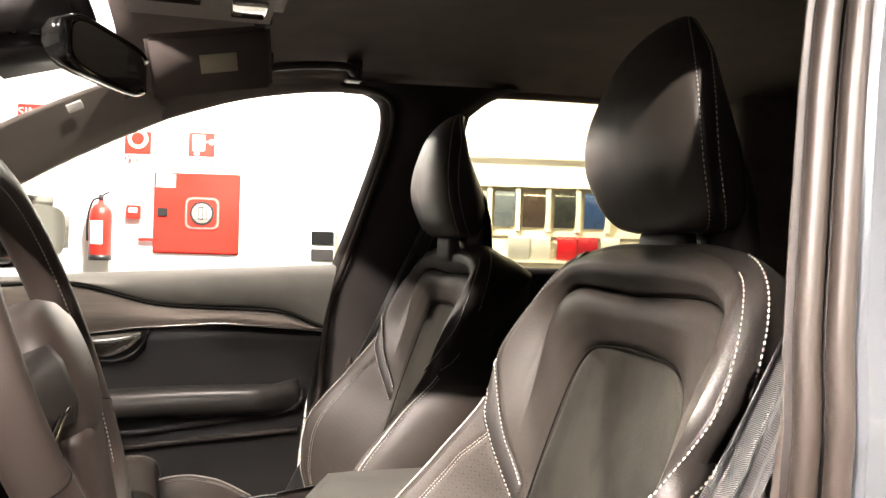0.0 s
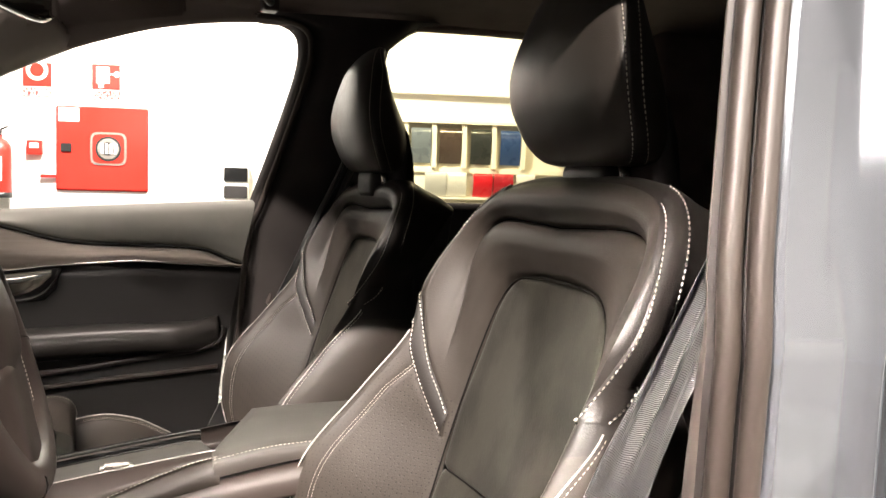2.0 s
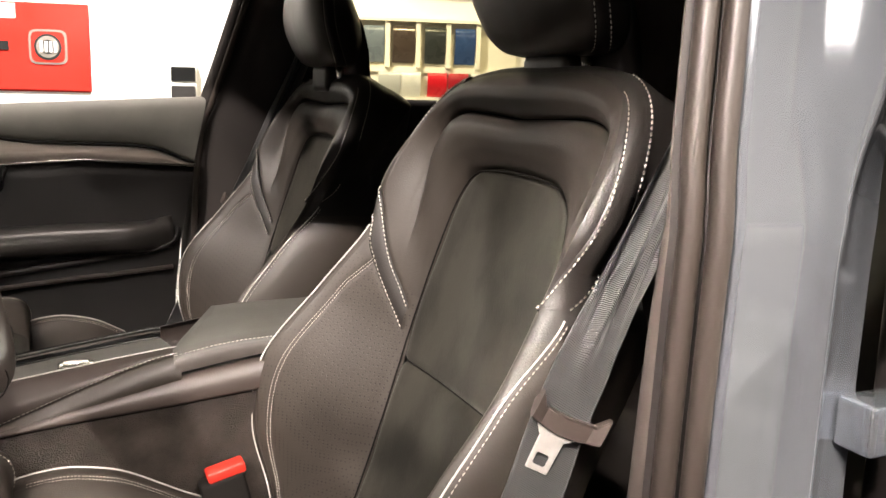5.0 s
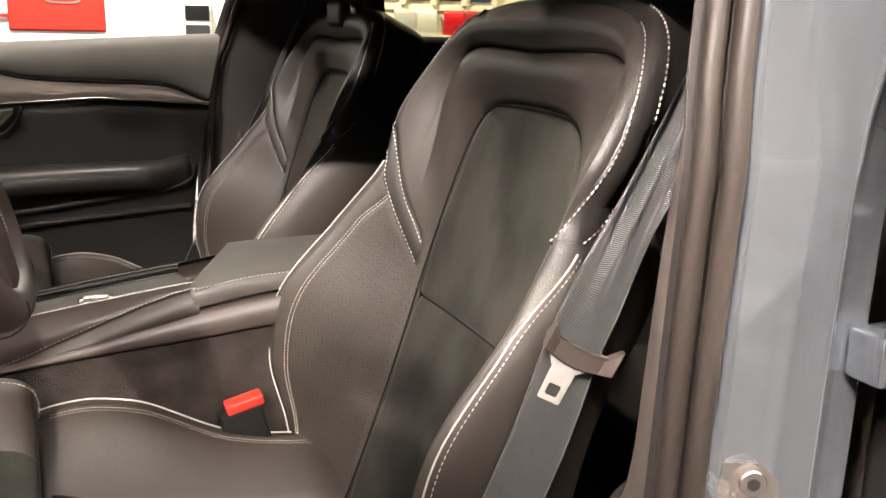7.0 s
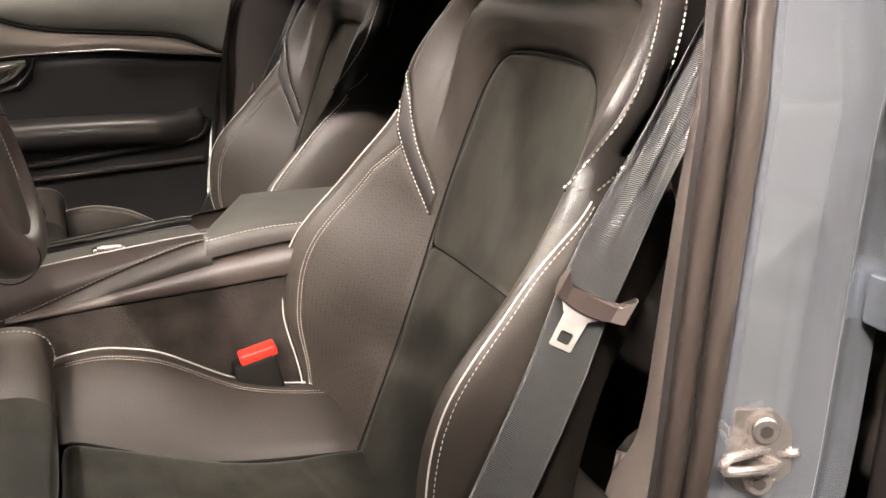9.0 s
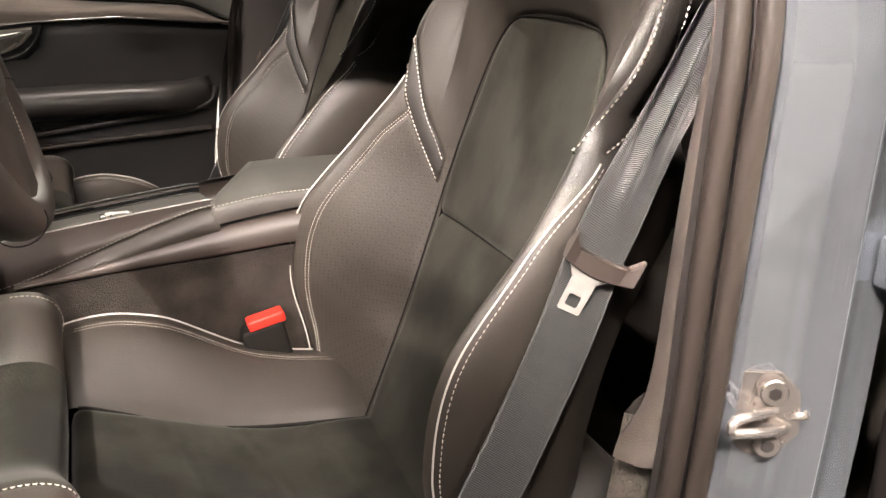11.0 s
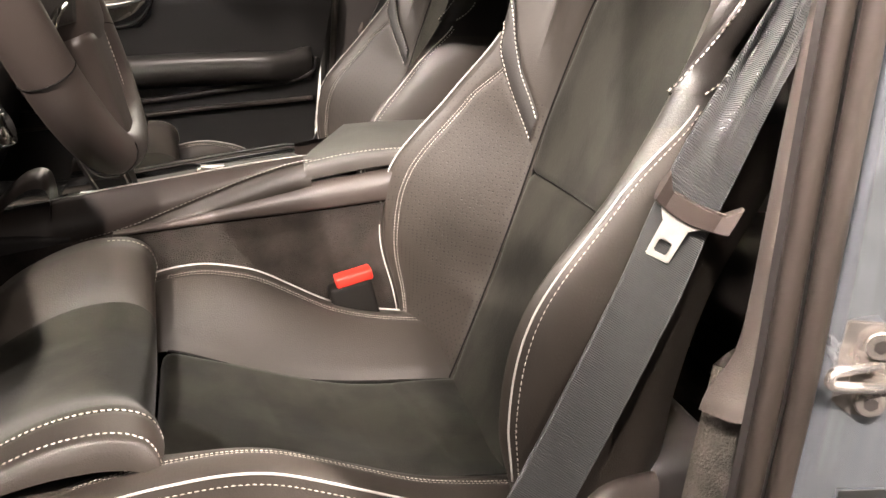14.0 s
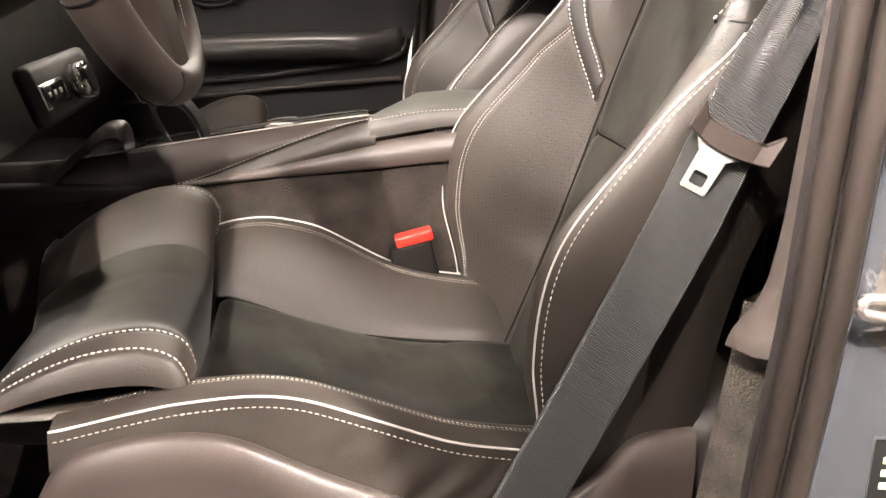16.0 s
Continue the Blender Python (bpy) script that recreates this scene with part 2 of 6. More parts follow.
def frames_along(pts):
    pts = np.asarray(pts, float)
    t = np.gradient(pts, axis=0)
    t /= np.linalg.norm(t, axis=1)[:, None] + 1e-12
    up = np.array([0.0, 0.0, 1.0]) if abs(t[0][2]) < 0.9 else np.array([1.0, 0.0, 0.0])
    n = np.cross(t[0], up)
    n /= np.linalg.norm(n)
    ns = []
    for i in range(len(pts)):
        n = n - t[i] * (n @ t[i])
        n /= np.linalg.norm(n) + 1e-12
        ns.append(n.copy())
    ns = np.array(ns)
    return t, ns, np.cross(t, ns)


def tube(name, pts, r, material, parent=None, label="", n=8, closed=False):
    pts = np.asarray(pts, float)
    t, a, b = frames_along(pts)
    ang = np.linspace(0, 2 * np.pi, n, endpoint=False)
    rr = np.broadcast_to(np.asarray(r, float), (len(pts),))
    P = pts[:, None] + rr[:, None, None] * (np.cos(ang)[None, :, None] * a[:, None] + np.sin(ang)[None, :, None] * b[:, None])
    return sheet(name, P, material, parent, label, close_r=closed, close_c=True, cap=not closed)


def stitch(name, pts, nrm, parent, length=0.0038, gap=0.0016, width=0.0007, lift=0.0005, material=None):
    """A row of thread dashes along pts, lying on a surface of normals nrm."""
    pts, nrm = np.asarray(pts, float), np.asarray(nrm, float)
    d = np.r_[0, np.cumsum(np.linalg.norm(np.diff(pts, axis=0), axis=1))]
    at = lambda s, q: np.array([np.interp(s, d, q[:, k]) for k in range(3)])
    V, F = [], []
    s = gap
    while s + length < d[-1]:
        p, q, n = at(s, pts), at(s + length, pts), at(s + length / 2, nrm)
        n = n / (np.linalg.norm(n) + 1e-9)
        w = np.cross(q - p, n)
        w = w / (np.linalg.norm(w) + 1e-9) * width / 2
        c = (p + q) / 2 + n * (lift + width * 0.5)
        k = len(V)
        e = (q - p) * 0.40
        V += [p + n * lift * 0.2, c - e + w * 0.9, c - e - w * 0.9, c + e + w * 0.9, c + e - w * 0.9, q + n * lift * 0.2, (p + q) / 2 + w * 1.2 - n * 0.0003, (p + q) / 2 - w * 1.2 - n * 0.0003]
        F += [(k, k + 2, k + 1), (k + 1, k + 2, k + 4, k + 3), (k + 3, k + 4, k + 5), (k, k + 1, k + 6), (k + 1, k + 3, k + 6), (k + 3, k + 5, k + 6), (k, k + 7, k + 2), (k + 2, k + 7, k + 4), (k + 4, k + 7, k + 5)]
        s += length + gap
    return surf(name, V, F, material or THREAD, parent)


def rbox(name, lo, hi, material, parent=None, label="", r=0.004, seg=3, rot=None, about=None):
    bm = bmesh.new()
    bmesh.ops.create_cube(bm, size=1)
    c = Vector([(a + b) / 2 for a, b in zip(lo, hi)])
    for v in bm.verts:
        v.co = Vector([v.co[i] * (hi[i] - lo[i]) for i in range(3)])
    r = min(r, 0.49 * min(hi[i] - lo[i] for i in range(3)))
    if r > 0:
        bmesh.ops.bevel(bm, geom=list(bm.edges), offset=r, segments=seg, profile=0.5, affect="EDGES")
    if rot:
        bmesh.ops.rotate(bm, verts=bm.verts, cent=about and (Vector(about) - c) or (0, 0, 0), matrix=Euler([radians(a) for a in rot]).to_matrix())
    bmesh.ops.translate(bm, verts=bm.verts, vec=c)
    ob = part(name, bm, material, parent, label)
    return ob


def cyl(name, p, q, r, material, parent=None, label="", n=24, r2=None, bevel=0.0):
    p, q = Vector(p), Vector(q)
    bm = bmesh.new()
    bmesh.ops.create_cone(bm, cap_ends=True, segments=n, radius1=r, radius2=r if r2 is None else r2, depth=(q - p).length)
    if bevel:
        bmesh.ops.bevel(bm, geom=[e for e in bm.edges if not all(abs(f.normal.z) < 0.5 for f in e.link_faces)], offset=bevel, segments=2, affect="EDGES")
    bmesh.ops.transform(bm, verts=bm.verts, matrix=Matrix.Translation((p + q) / 2) @ (q - p).to_track_quat("Z", "Y").to_matrix().to_4x4())
    ob = part(name, bm, material, parent, label, smooth=False)
    for pg in ob.data.polygons:
        pg.use_smooth = len(pg.vertices) == 4
    return ob


def slab(name, outline, depth, material, parent=None, label="", frame_m=None, bevel=0.0):
    """A flat outline (u, v) given thickness along the frame's z."""
    bm = bmesh.new()
    lo = [bm.verts.new((u, v, 0)) for u, v in outline]
    hi = [bm.verts.new((u, v, depth)) for u, v in outline]
    bm.faces.new(lo[::-1])
    bm.faces.new(hi)
    n = len(lo)
    for i in range(n):
        bm.faces.new((lo[i], lo[(i + 1) % n], hi[(i + 1) % n], hi[i]))
    if bevel:
        bmesh.ops.bevel(bm, geom=list(bm.edges), offset=bevel, segments=2, affect="EDGES")
    if frame_m is not None:
        bmesh.ops.transform(bm, verts=bm.verts, matrix=frame_m)
    return part(name, bm, material, parent, label, smooth=False)


# ---- showroom ----
U = Vector((0.98045, -0.19676, 0))
WN = Vector((-0.19676, -0.98045, 0))
WO = Vector((-0.909, 5.443, 0))
WALLM = Matrix(((U.x, 0, WN.x, WO.x), (U.y, 0, WN.y, WO.y), (0, 1, 0, 0), (0, 0, 0, 1)))  # u along, v up, z off the wall


def wall(name, a, b, h, material, thick=0.15):
    a, b = Vector((*a, 0)), Vector((*b, 0))
    d = (b - a).normalized()
    n = Vector((d.y, -d.x, 0))
    m = Matrix(((d.x, 0, n.x, a.x), (d.y, 0, n.y, a.y), (0, 1, 0, 0), (0, 0, 0, 1)))
    ob = slab(name, [(0, 0), ((b - a).length, 0), ((b - a).length, h), (0, h)], -thick, material, None, "", m)
    return tagged(ob, kind="structure")


P0, P1 = WO - U * 6.5, WO + U * 7.5
wall("wall_north", (P0.x, P0.y), (P1.x, P1.y), 3.6, WHITE)
wall("wall_east", (P1.x, P1.y), (P1.x - 0.3, -5.5), 3.6, WHITE)
# unseen south side, its tones made up to reflect in the shut face
wall("wall_south", (P1.x - 0.3, -5.5), (2.18, -5.5), 3.6, GREYWALL)
wall("reflected_front", (2.18, -5.5), (P0.x, -5.5), 3.6, DARKWALL)
tagged(rbox("reflected_panel", (2.19, -5.497, 0.0), (P1.x - 0.32, -5.46, 1.15), WHITE, r=0), kind="structure")
tagged(rbox("reflected_plinth", (P0.x, -5.497, 0.0), (2.17, -5.46, 0.58), PLINTH, r=0), kind="structure")
wall("wall_west", (P0.x, -5.5), (P0.x, P0.y), 3.6, WHITE)
tagged(rbox("ceiling", (P0.x - 0.2, -5.7, 3.6), (P1.x + 0.2, P0.y + 0.2, 3.75), CEIL, r=0), kind="structure")
# unseen pale zone, added so that its edge reflects in the paint
tagged(slab("reflected_floor", [(2.16, -5.45), (0.42, -2.17), (1.1, -1.7), (6.0, -1.7), (6.0, -5.45)], 0.004, PALEFLOOR, None, "", Matrix.Translation((0, 0, -0.0055))), kind="structure")
ground = tagged(rbox("floor", (P0.x - 0.2, -5.7, -0.12), (P1.x + 0.2, P0.y + 0.2, -0.006), FLOOR, r=0), kind="structure")


def on_wall(name, u0, v0, u1, v1, depth, material, parent=None, label="", off=0.0, bevel=0.0):
    return slab(name, [(u0, v0), (u1, v0), (u1, v1), (u0, v1)], depth, material, parent, label, WALLM @ Matrix.Translation((0, 0, off)), bevel)


def words(name, text, u, v, size, material, parent, off, label=""):
    cu = bpy.data.curves.new(name, "FONT")
    cu.body, cu.size, cu.align_x, cu.align_y, cu.extrude = text, size, "CENTER", "CENTER", 0.0004
    tmp = new(name, cu)
    dg = bpy.context.evaluated_depsgraph_get()
    me = bpy.data.meshes.new_from_object(tmp.evaluated_get(dg))
    bpy.data.objects.remove(tmp)
    me.transform(WALLM @ Matrix.Translation((u, v, off)))
    me.materials.clear()
    me.materials.append(material)
    ob = new(name, me)
    ob.parent = parent
    return ob


def hose_cabinet():
    t = thing("hose_cabinet", "red fire hose cabinet with glazed window on the wall", "cabinet")
    on_wall("body", 0.0, 1.145, 0.603, 1.717, 0.16, RED, t, off=-0.15, bevel=0.006)
    on_wall("door", 0.008, 1.153, 0.595, 1.709, 0.012, RED, t, off=0.012, bevel=0.004)
    ring = [(0.345 + 0.118 * abs(math.cos(a)) ** 0.35 * (1 if math.cos(a) > 0 else -1), 1.434 + 0.112 * abs(math.sin(a)) ** 0.35 * (1 if math.sin(a) > 0 else -1)) for a in np.linspace(0, 2 * np.pi, 40, endpoint=False)]
    slab("window_rim", ring, 0.006, ALU, t, "pale square rim with rounded corners", WALLM @ Matrix.Translation((0, 0, 0.025)))
    slab("window_pane", [(0.345 + (x - 0.345) * 0.88, 1.434 + (y - 1.434) * 0.88) for x, y in ring], 0.004, RED, t, "", WALLM @ Matrix.Translation((0, 0, 0.030)))
    for r, m, o in ((0.085, PLASTIC, 0.035), (0.070, ALU, 0.040), (0.045, PLASTIC, 0.044)):
        slab("hose_reel", [(0.345 + r * math.cos(a), 1.434 + r * math.sin(a)) for a in np.linspace(0, 2 * np.pi, 32, endpoint=False)], 0.004, m, t, "", WALLM @ Matrix.Translation((0, 0, o)))
    for i in range(4):
        on_wall("nozzle", 0.30 + 0.028 * i, 1.40, 0.318 + 0.028 * i, 1.47, 0.004, PAPER, t, off=0.049)
    on_wall("notice", 0.022, 1.612, 0.155, 1.705, 0.002, PAPER, t, "white instruction sheet", off=0.025)
    on_wall("lock", 0.037, 1.408, 0.105, 1.465, 0.008, BLACKL, t, "black square lock", off=0.025)
    on_wall("lever", -0.095, 1.228, 0.01, 1.250, 0.02, RED, t, "", off=0.015, bevel=0.004)
    return t


hose_cabinet()


def wall_sign(name, u0, v0, u1, v1, text, icon, label):
    t = thing(name, label, "sign")
    split = v0 + (v1 - v0) * 0.27
    on_wall("board", u0, v0, u1, v1, 0.004, PAPER, t)
    on_wall("field", u0 + 0.006, split + 0.006, u1 - 0.006, v1 - 0.006, 0.002, RED, t, off=0.005)
    on_wall("caption_field", u0 + 0.006, v0 + 0.004, u1 - 0.006, split, 0.002, RED, t, off=0.005)
    cu, cv, w = (u0 + u1) / 2, (split + v1) / 2, u1 - u0
    if icon == "hose":
        on_wall("pictogram", u0 + w * 0.18, cv - w * 0.22, u0 + w * 0.62, v1 - w * 0.12, 0.002, PAPER, t, off=0.0075)
        on_wall("pictogram", u0 + w * 0.62, cv - 0.004 + 0.02, u0 + w * 0.85, cv + 0.004 + 0.02, 0.002, PAPER, t, off=0.0075)
        slab("pictogram", [(u0 + w * 0.86 + 0.02 * math.cos(a), cv + 0.02 + 0.02 * math.sin(a)) for a in np.linspace(0, 6.28, 16, endpoint=False)], 0.002, PAPER, t, "", WALLM @ Matrix.Translation((0, 0, 0.0075)))
        on_wall("pictogram", u0 + w * 0.25, cv - w * 0.38, u0 + w * 0.42, cv - w * 0.2, 0.002, PAPER, t, off=0.0075)
    else:
        slab("pictogram", [(cu + 0.07 * math.cos(a), cv + 0.03 + 0.07 * math.sin(a)) for a in np.linspace(0, 6.28, 28, endpoint=False)], 0.002, PAPER, t, "", WALLM @ Matrix.Translation((0, 0, 0.0075)))
        slab("pictogram", [(cu + 0.045 * math.cos(a), cv + 0.03 + 0.045 * math.sin(a)) for a in np.linspace(0, 6.28, 28, endpoint=False)], 0.002, RED, t, "", WALLM @ Matrix.Translation((0, 0, 0.010)))
    for i, line in enumerate(text):
        words("lettering", line, cu, split - (i + 0.5) * (split - v0) / len(text) - 0.001, 0.040, PAPER, t, 0.009)
    return t


wall_sign("fire_sign", 0.227, 1.763, 0.422, 2.012, ("BOCA DE", "INCENDIO"), "hose", "red and white fire hose sign with lettering on the wall")
wall_sign("alarm_sign", -0.215, 1.770, -0.020, 2.005, ("PULSADOR", "DE ALARMA"), "ring", "red and white alarm button sign with lettering on the wall")
sin = thing("exit_sign", "red rectangular sign with white letters high on the wall", "sign")
on_wall("board", -0.947, 2.045, -0.60, 2.163, 0.004, RED, sin)
words("lettering", "SIN", -0.875, 2.104, 0.095, PAPER, sin, 0.005)
words("lettering", "S", -0.745, 2.104, 0.095, PAPER, sin, 0.005)
call = thing("alarm_button", "small red and white fire alarm button box on the wall", "alarm")
on_wall("body", -0.180, 1.382, -0.082, 1.478, 0.04, RED, call, bevel=0.004)
on_wall("plate", -0.160, 1.425, -0.102, 1.460, 0.004, PAPER, call, off=0.041)


def extinguisher():
    t = thing("fire_extinguisher", "red fire extinguisher with black valve hung on the wall", "fire extinguisher")
    c = WO + U * -0.335 + WN * 0.09
    prof = [(0.0, 1.09), (0.068, 1.092), (0.076, 1.105), (0.076, 1.40), (0.070, 1.435), (0.045, 1.468), (0.022, 1.478), (0.020, 1.50), (0.0, 1.50)]
    a = np.linspace(0, 2 * np.pi, 28, endpoint=False)
    sheet("cylinder", [[(c.x + r * math.cos(q), c.y + r * math.sin(q), z) for q in a] for r, z in prof], RED, t, close_c=True)
    cyl("base_ring", (c.x, c.y, 1.086), (c.x, c.y, 1.125), 0.0785, BLACKL, t)
    cyl("valve", (c.x, c.y, 1.50), (c.x, c.y, 1.545), 0.017, PLASTIC, t)
    tube("handle", [Vector((c.x, c.y, 1.53)), Vector((c.x, c.y, 1.55)) + U * 0.03, Vector((c.x, c.y, 1.56)) + U * 0.055], 0.007, PLASTIC, t)
    tube("hose", cr([Vector((c.x, c.y, 1.52)) - U * 0.015, Vector((c.x, c.y, 1.49)) - U * 0.06, Vector((c.x, c.y, 1.36)) - U * 0.09, Vector((c.x, c.y, 1.22)) - U * 0.088], 16), 0.008, PLASTIC, t)
    f = lambda q, z: (c.x + 0.0768 * math.cos(q), c.y + 0.0768 * math.sin(q), z)
    qs = np.linspace(-2.5, -1.3, 10)
    sheet("label", [[f(q, z) for q in qs] for z in (1.20, 1.36)], PAPER, t, "white paper label")
    on_wall("bracket", -0.37, 1.28, -0.31, 1.32, 0.03, PLASTIC, t)
    return t


extinguisher()

far_box = thing("wall_box", "dark framed glossy box with pale lower flap on the wall", "box")
on_wall("body", 1.115, 1.06, 1.283, 1.369, 0.10, PAPER, far_box, bevel=0.004)
on_wall("flap", 1.12, 1.235, 1.278, 1.330, 0.01, GLOSS, far_box, off=0.101, bevel=0.003)
on_wall("slot", 1.12, 1.120, 1.278, 1.205, 0.01, PLASTIC, far_box, off=0.101, bevel=0.003)


def swatch_board():
    t = thing("swatch_board", "cream display board with two rows of colour sample plates", "display board")
    on_wall("backing", 2.10, 0.95, 3.55, 1.70, 0.03, CREAM, t, bevel=0.004)
    on_wall("shelf", 2.10, 1.690, 3.55, 1.712, 0.09, CREAM, t)
    on_wall("shelf", 2.10, 1.340, 3.55, 1.375, 0.05, CREAM, t)
    on_wall("shelf", 2.10, 1.150, 3.55, 1.165, 0.07, CREAM, t)

    def plate(u0, v0, u1, v1, m):
        rows = []
        for k in np.linspace(0, 1, 8):
            bow = 0.05 + 0.03 * math.sin(k * math.pi * 0.75)
            rows.append([WALLM @ Vector((u, v0 + (v1 - v0) * k, bow)) for u in (u0, u1)])
        rows.append([WALLM @ Vector((u, v1, 0.03)) for u in (u0, u1)])
        return sheet("swatch", rows, m, t)

    cols = [(0.30, 0.32, 0.30), (0.16, 0.19, 0.21), (0.070, 0.050, 0.038), (0.035, 0.040, 0.036), (0.035, 0.075, 0.19)]
    for (u0, u1), c in zip(((2.19, 2.36), (2.42, 2.565), (2.625, 2.785), (2.855, 3.005), (3.075, 3.225)), cols):
        plate(u0, 1.405, u1, 1.655, mat("sample_paint", c, 0.3, metal=0.2, coat=0.8, mottle=0.03))
        on_wall("divider", u1 + 0.006, 1.375, u1 + 0.040, 1.69, 0.075, CREAM, t)
    low = [(0.42, 0.42, 0.38), (0.60, 0.59, 0.52), (0.56, 0.010, 0.018), (0.36, 0.012, 0.020), (0.62, 0.60, 0.55)]
    for (u0, u1), c in zip(((2.525, 2.685), (2.69, 2.83), (2.880, 3.022), (3.030, 3.178), (3.20, 3.34)), low):
        plate(u0, 1.170, u1, 1.340, mat("sample_paint", c, 0.3, coat=0.8, mottle=0.03))
    return t


swatch_board()
on_wall("cornice", 2.0, 1.90, 7.0, 1.93, 0.05, WHITE)["kind"] = "structure"


# ---- front seats ----
INS = [(0.120, 0.640), (0.125, 0.720), (0.131, 0.800), (0.138, 0.880), (0.143, 0.940), (0.142, 1.000), (0.135, 1.060), (0.121, 1.108), (0.095, 1.136), (0.045, 1.145), (0.0, 1.146)]
OUT = [(0.200, 0.640), (0.238, 0.720), (0.249, 0.805), (0.250, 0.895), (0.238, 0.985), (0.218, 1.062), (0.229, 1.122), (0.216, 1.186), (0.180, 1.232), (0.108, 1.250), (0.0, 1.253)]
BOL = [0.030, 0.070, 0.121, 0.139, 0.098, 0.065, 0.059, 0.037, 0.018, 0.010, 0.008]
SPINE = np.polyfit([0.62, 0.70, 0.80, 0.911, 1.0, 1.131, 1.25], [-0.363, -0.330, -0.290, -0.248, -0.219, -0.180, -0.150], 3)
MIR = lambda q: [tuple(a) for a in q] + [(-a[0], a[1]) for a in q[-2::-1]]
INSF, OUTF, BOLF = MIR(INS), MIR(OUT), [(b,) for b in BOL + BOL[-2::-1]]
KU = [0, 0.05, 0.16, 0.27, 0.32, 0.37, 0.50, 0.70, 0.86, 1.0]


def spine(z):
    return np.polyval(SPINE, z)


def soft_interp(x, xs, ys, width=0.10):
    """np.interp with its corners rounded off."""
    xs = np.asarray(xs, float)
    u = np.linspace(xs[0], xs[-1], 401)
    v = np.interp(u, xs, ys)
    n = max(3, int(401 * width)) | 1
    for _ in range(2):
        v = np.convolve(np.pad(v, n // 2, mode="reflect", reflect_type="odd"), np.ones(n) / n, "valid")
    return np.interp(x, u, v)


def crease(t):
    """Where the horseshoe roll meets the shoulder frame."""
    return soft_interp(np.minimum(t, 20 - np.asarray(t, float)), [4.4, 5.4, 5.9, 6.4, 6.8, 7.3, 7.9, 9.2, 10], [0.36, 0.42, 0.48, 0.58, 0.70, 0.77, 0.71, 0.56, 0.53])


def back_point(t, k):
    """Front of the backrest. t: 0 foot on one side, 10 top, 20 foot on the other; k: 0 insert's edge, 1 outer edge, to 2 round the side."""
    t, k = np.broadcast_arrays(np.asarray(t, float), np.asarray(k, float))
    a, b = cri(INSF, t), cri(OUTF, t)
    B = cri(BOLF, t)[..., 0]
    kk = np.clip(k, 0, 1)
    p = a + (b - a) * kk[..., None]
    low = B * (0.60 * kk + 0.40 * (0.5 - 0.5 * np.cos(np.pi * kk)))
    kc = crease(t)
    inner, outer = np.clip(kk / kc, 0, 1), np.clip((kk - kc) / (1 - kc), 0, 1)
    C = np.maximum(B + 0.004, 0.026)
    o_pts = [0, 0.10, 0.25, 0.45, 0.70, 0.90, 1]
    rise = soft_interp(outer, o_pts, [0.012, 0.016, 0.019, 0.012, 0, 0, 0]) + soft_interp(outer, o_pts, [0, 0, 0, 0.45, 1, 0.62, 0]) * C + soft_interp(outer, o_pts, [0, 0, 0, 0, 0, 0.38, 1]) * B
    up = np.where(kk < kc, soft_interp(inner, [0, 0.05, 0.15, 0.35, 0.6, 0.8, 0.92, 1], [0, 0.003, 0.008, 0.017, 0.023, 0.0235, 0.019, 0.012]), rise)
    w = sstep(5.1, 6.7, np.minimum(t, 20 - t))
    r = low * (1 - w) + up * w
    x = spine(p[..., 1]) - r
    # side: out and back from the edge
    e = 1e-3
    tan = cri(OUTF, np.clip(t + e, 0, 20)) - cri(OUTF, np.clip(t - e, 0, 20))
    nrm = np.stack([-tan[..., 1], tan[..., 0]], -1)
    nrm = -nrm / (np.linalg.norm(nrm, axis=-1)[..., None] + 1e-12)
    nrm = np.where((np.sum(nrm * (b - a), -1) < 0)[..., None], -nrm, nrm)
    q = np.clip(k - 1, 0, 1)
    o = soft_interp(q, [0, 0.06, 0.15, 0.3, 0.5, 0.75, 1], [0, 0.005, 0.010, 0.014, 0.014, 0.004, -0.020])
    bk = soft_interp(q, [0, 0.06, 0.15, 0.3, 0.5, 0.75, 1], [0, 0.003, 0.009, 0.024, 0.052, 0.088, 0.112]) * (1 + B * 4)
    wing = sstep(4.3, 5.5, np.minimum(t, 20 - t))
    o = o * (1 - wing) + wing * soft_interp(q, [0, 0.06, 0.15, 0.26, 0.34, 0.5, 0.75, 1], [0, 0.004, 0.007, 0.007, 0.003, -0.007, -0.018, -0.034])
    bk = bk * (1 - wing) + wing * soft_interp(q, [0, 0.06, 0.15, 0.26, 0.34, 0.5, 0.75, 1], [0, 0.004, 0.013, 0.027, 0.036, 0.052, 0.078, 0.102])
    s = p[..., 0] + nrm[..., 0] * o
    z = p[..., 1] + nrm[..., 1] * o
    return np.stack([x + bk, s, z], -1)


TT, KK = np.meshgrid(np.linspace(0, 20, 401), np.linspace(0, 1, 81), indexing="ij")
BP = back_point(TT, KK)


def back_tk(s, z):
    d = (BP[..., 1] - s) ** 2 + (BP[..., 2] - z) ** 2
    i = np.unravel_index(np.argmin(d), d.shape)
    t, k = TT[i], KK[i]
    for _ in range(6):
        h = 1e-4
        p, pt, pk = back_point(t, k)[1:], back_point(t + h, k)[1:], back_point(t, k + h)[1:]
        J = np.stack([(pt - p) / h, (pk - p) / h], 1)
        if abs(np.linalg.det(J)) < 1e-9:
            break
        step = np.linalg.solve(J, np.array([s, z]) - p)
        t, k = np.clip(t + np.clip(step[0], -0.3, 0.3), 0, 20), np.clip(k + np.clip(step[1], -0.1, 0.1), 0, 1)
    return float(t), float(k)


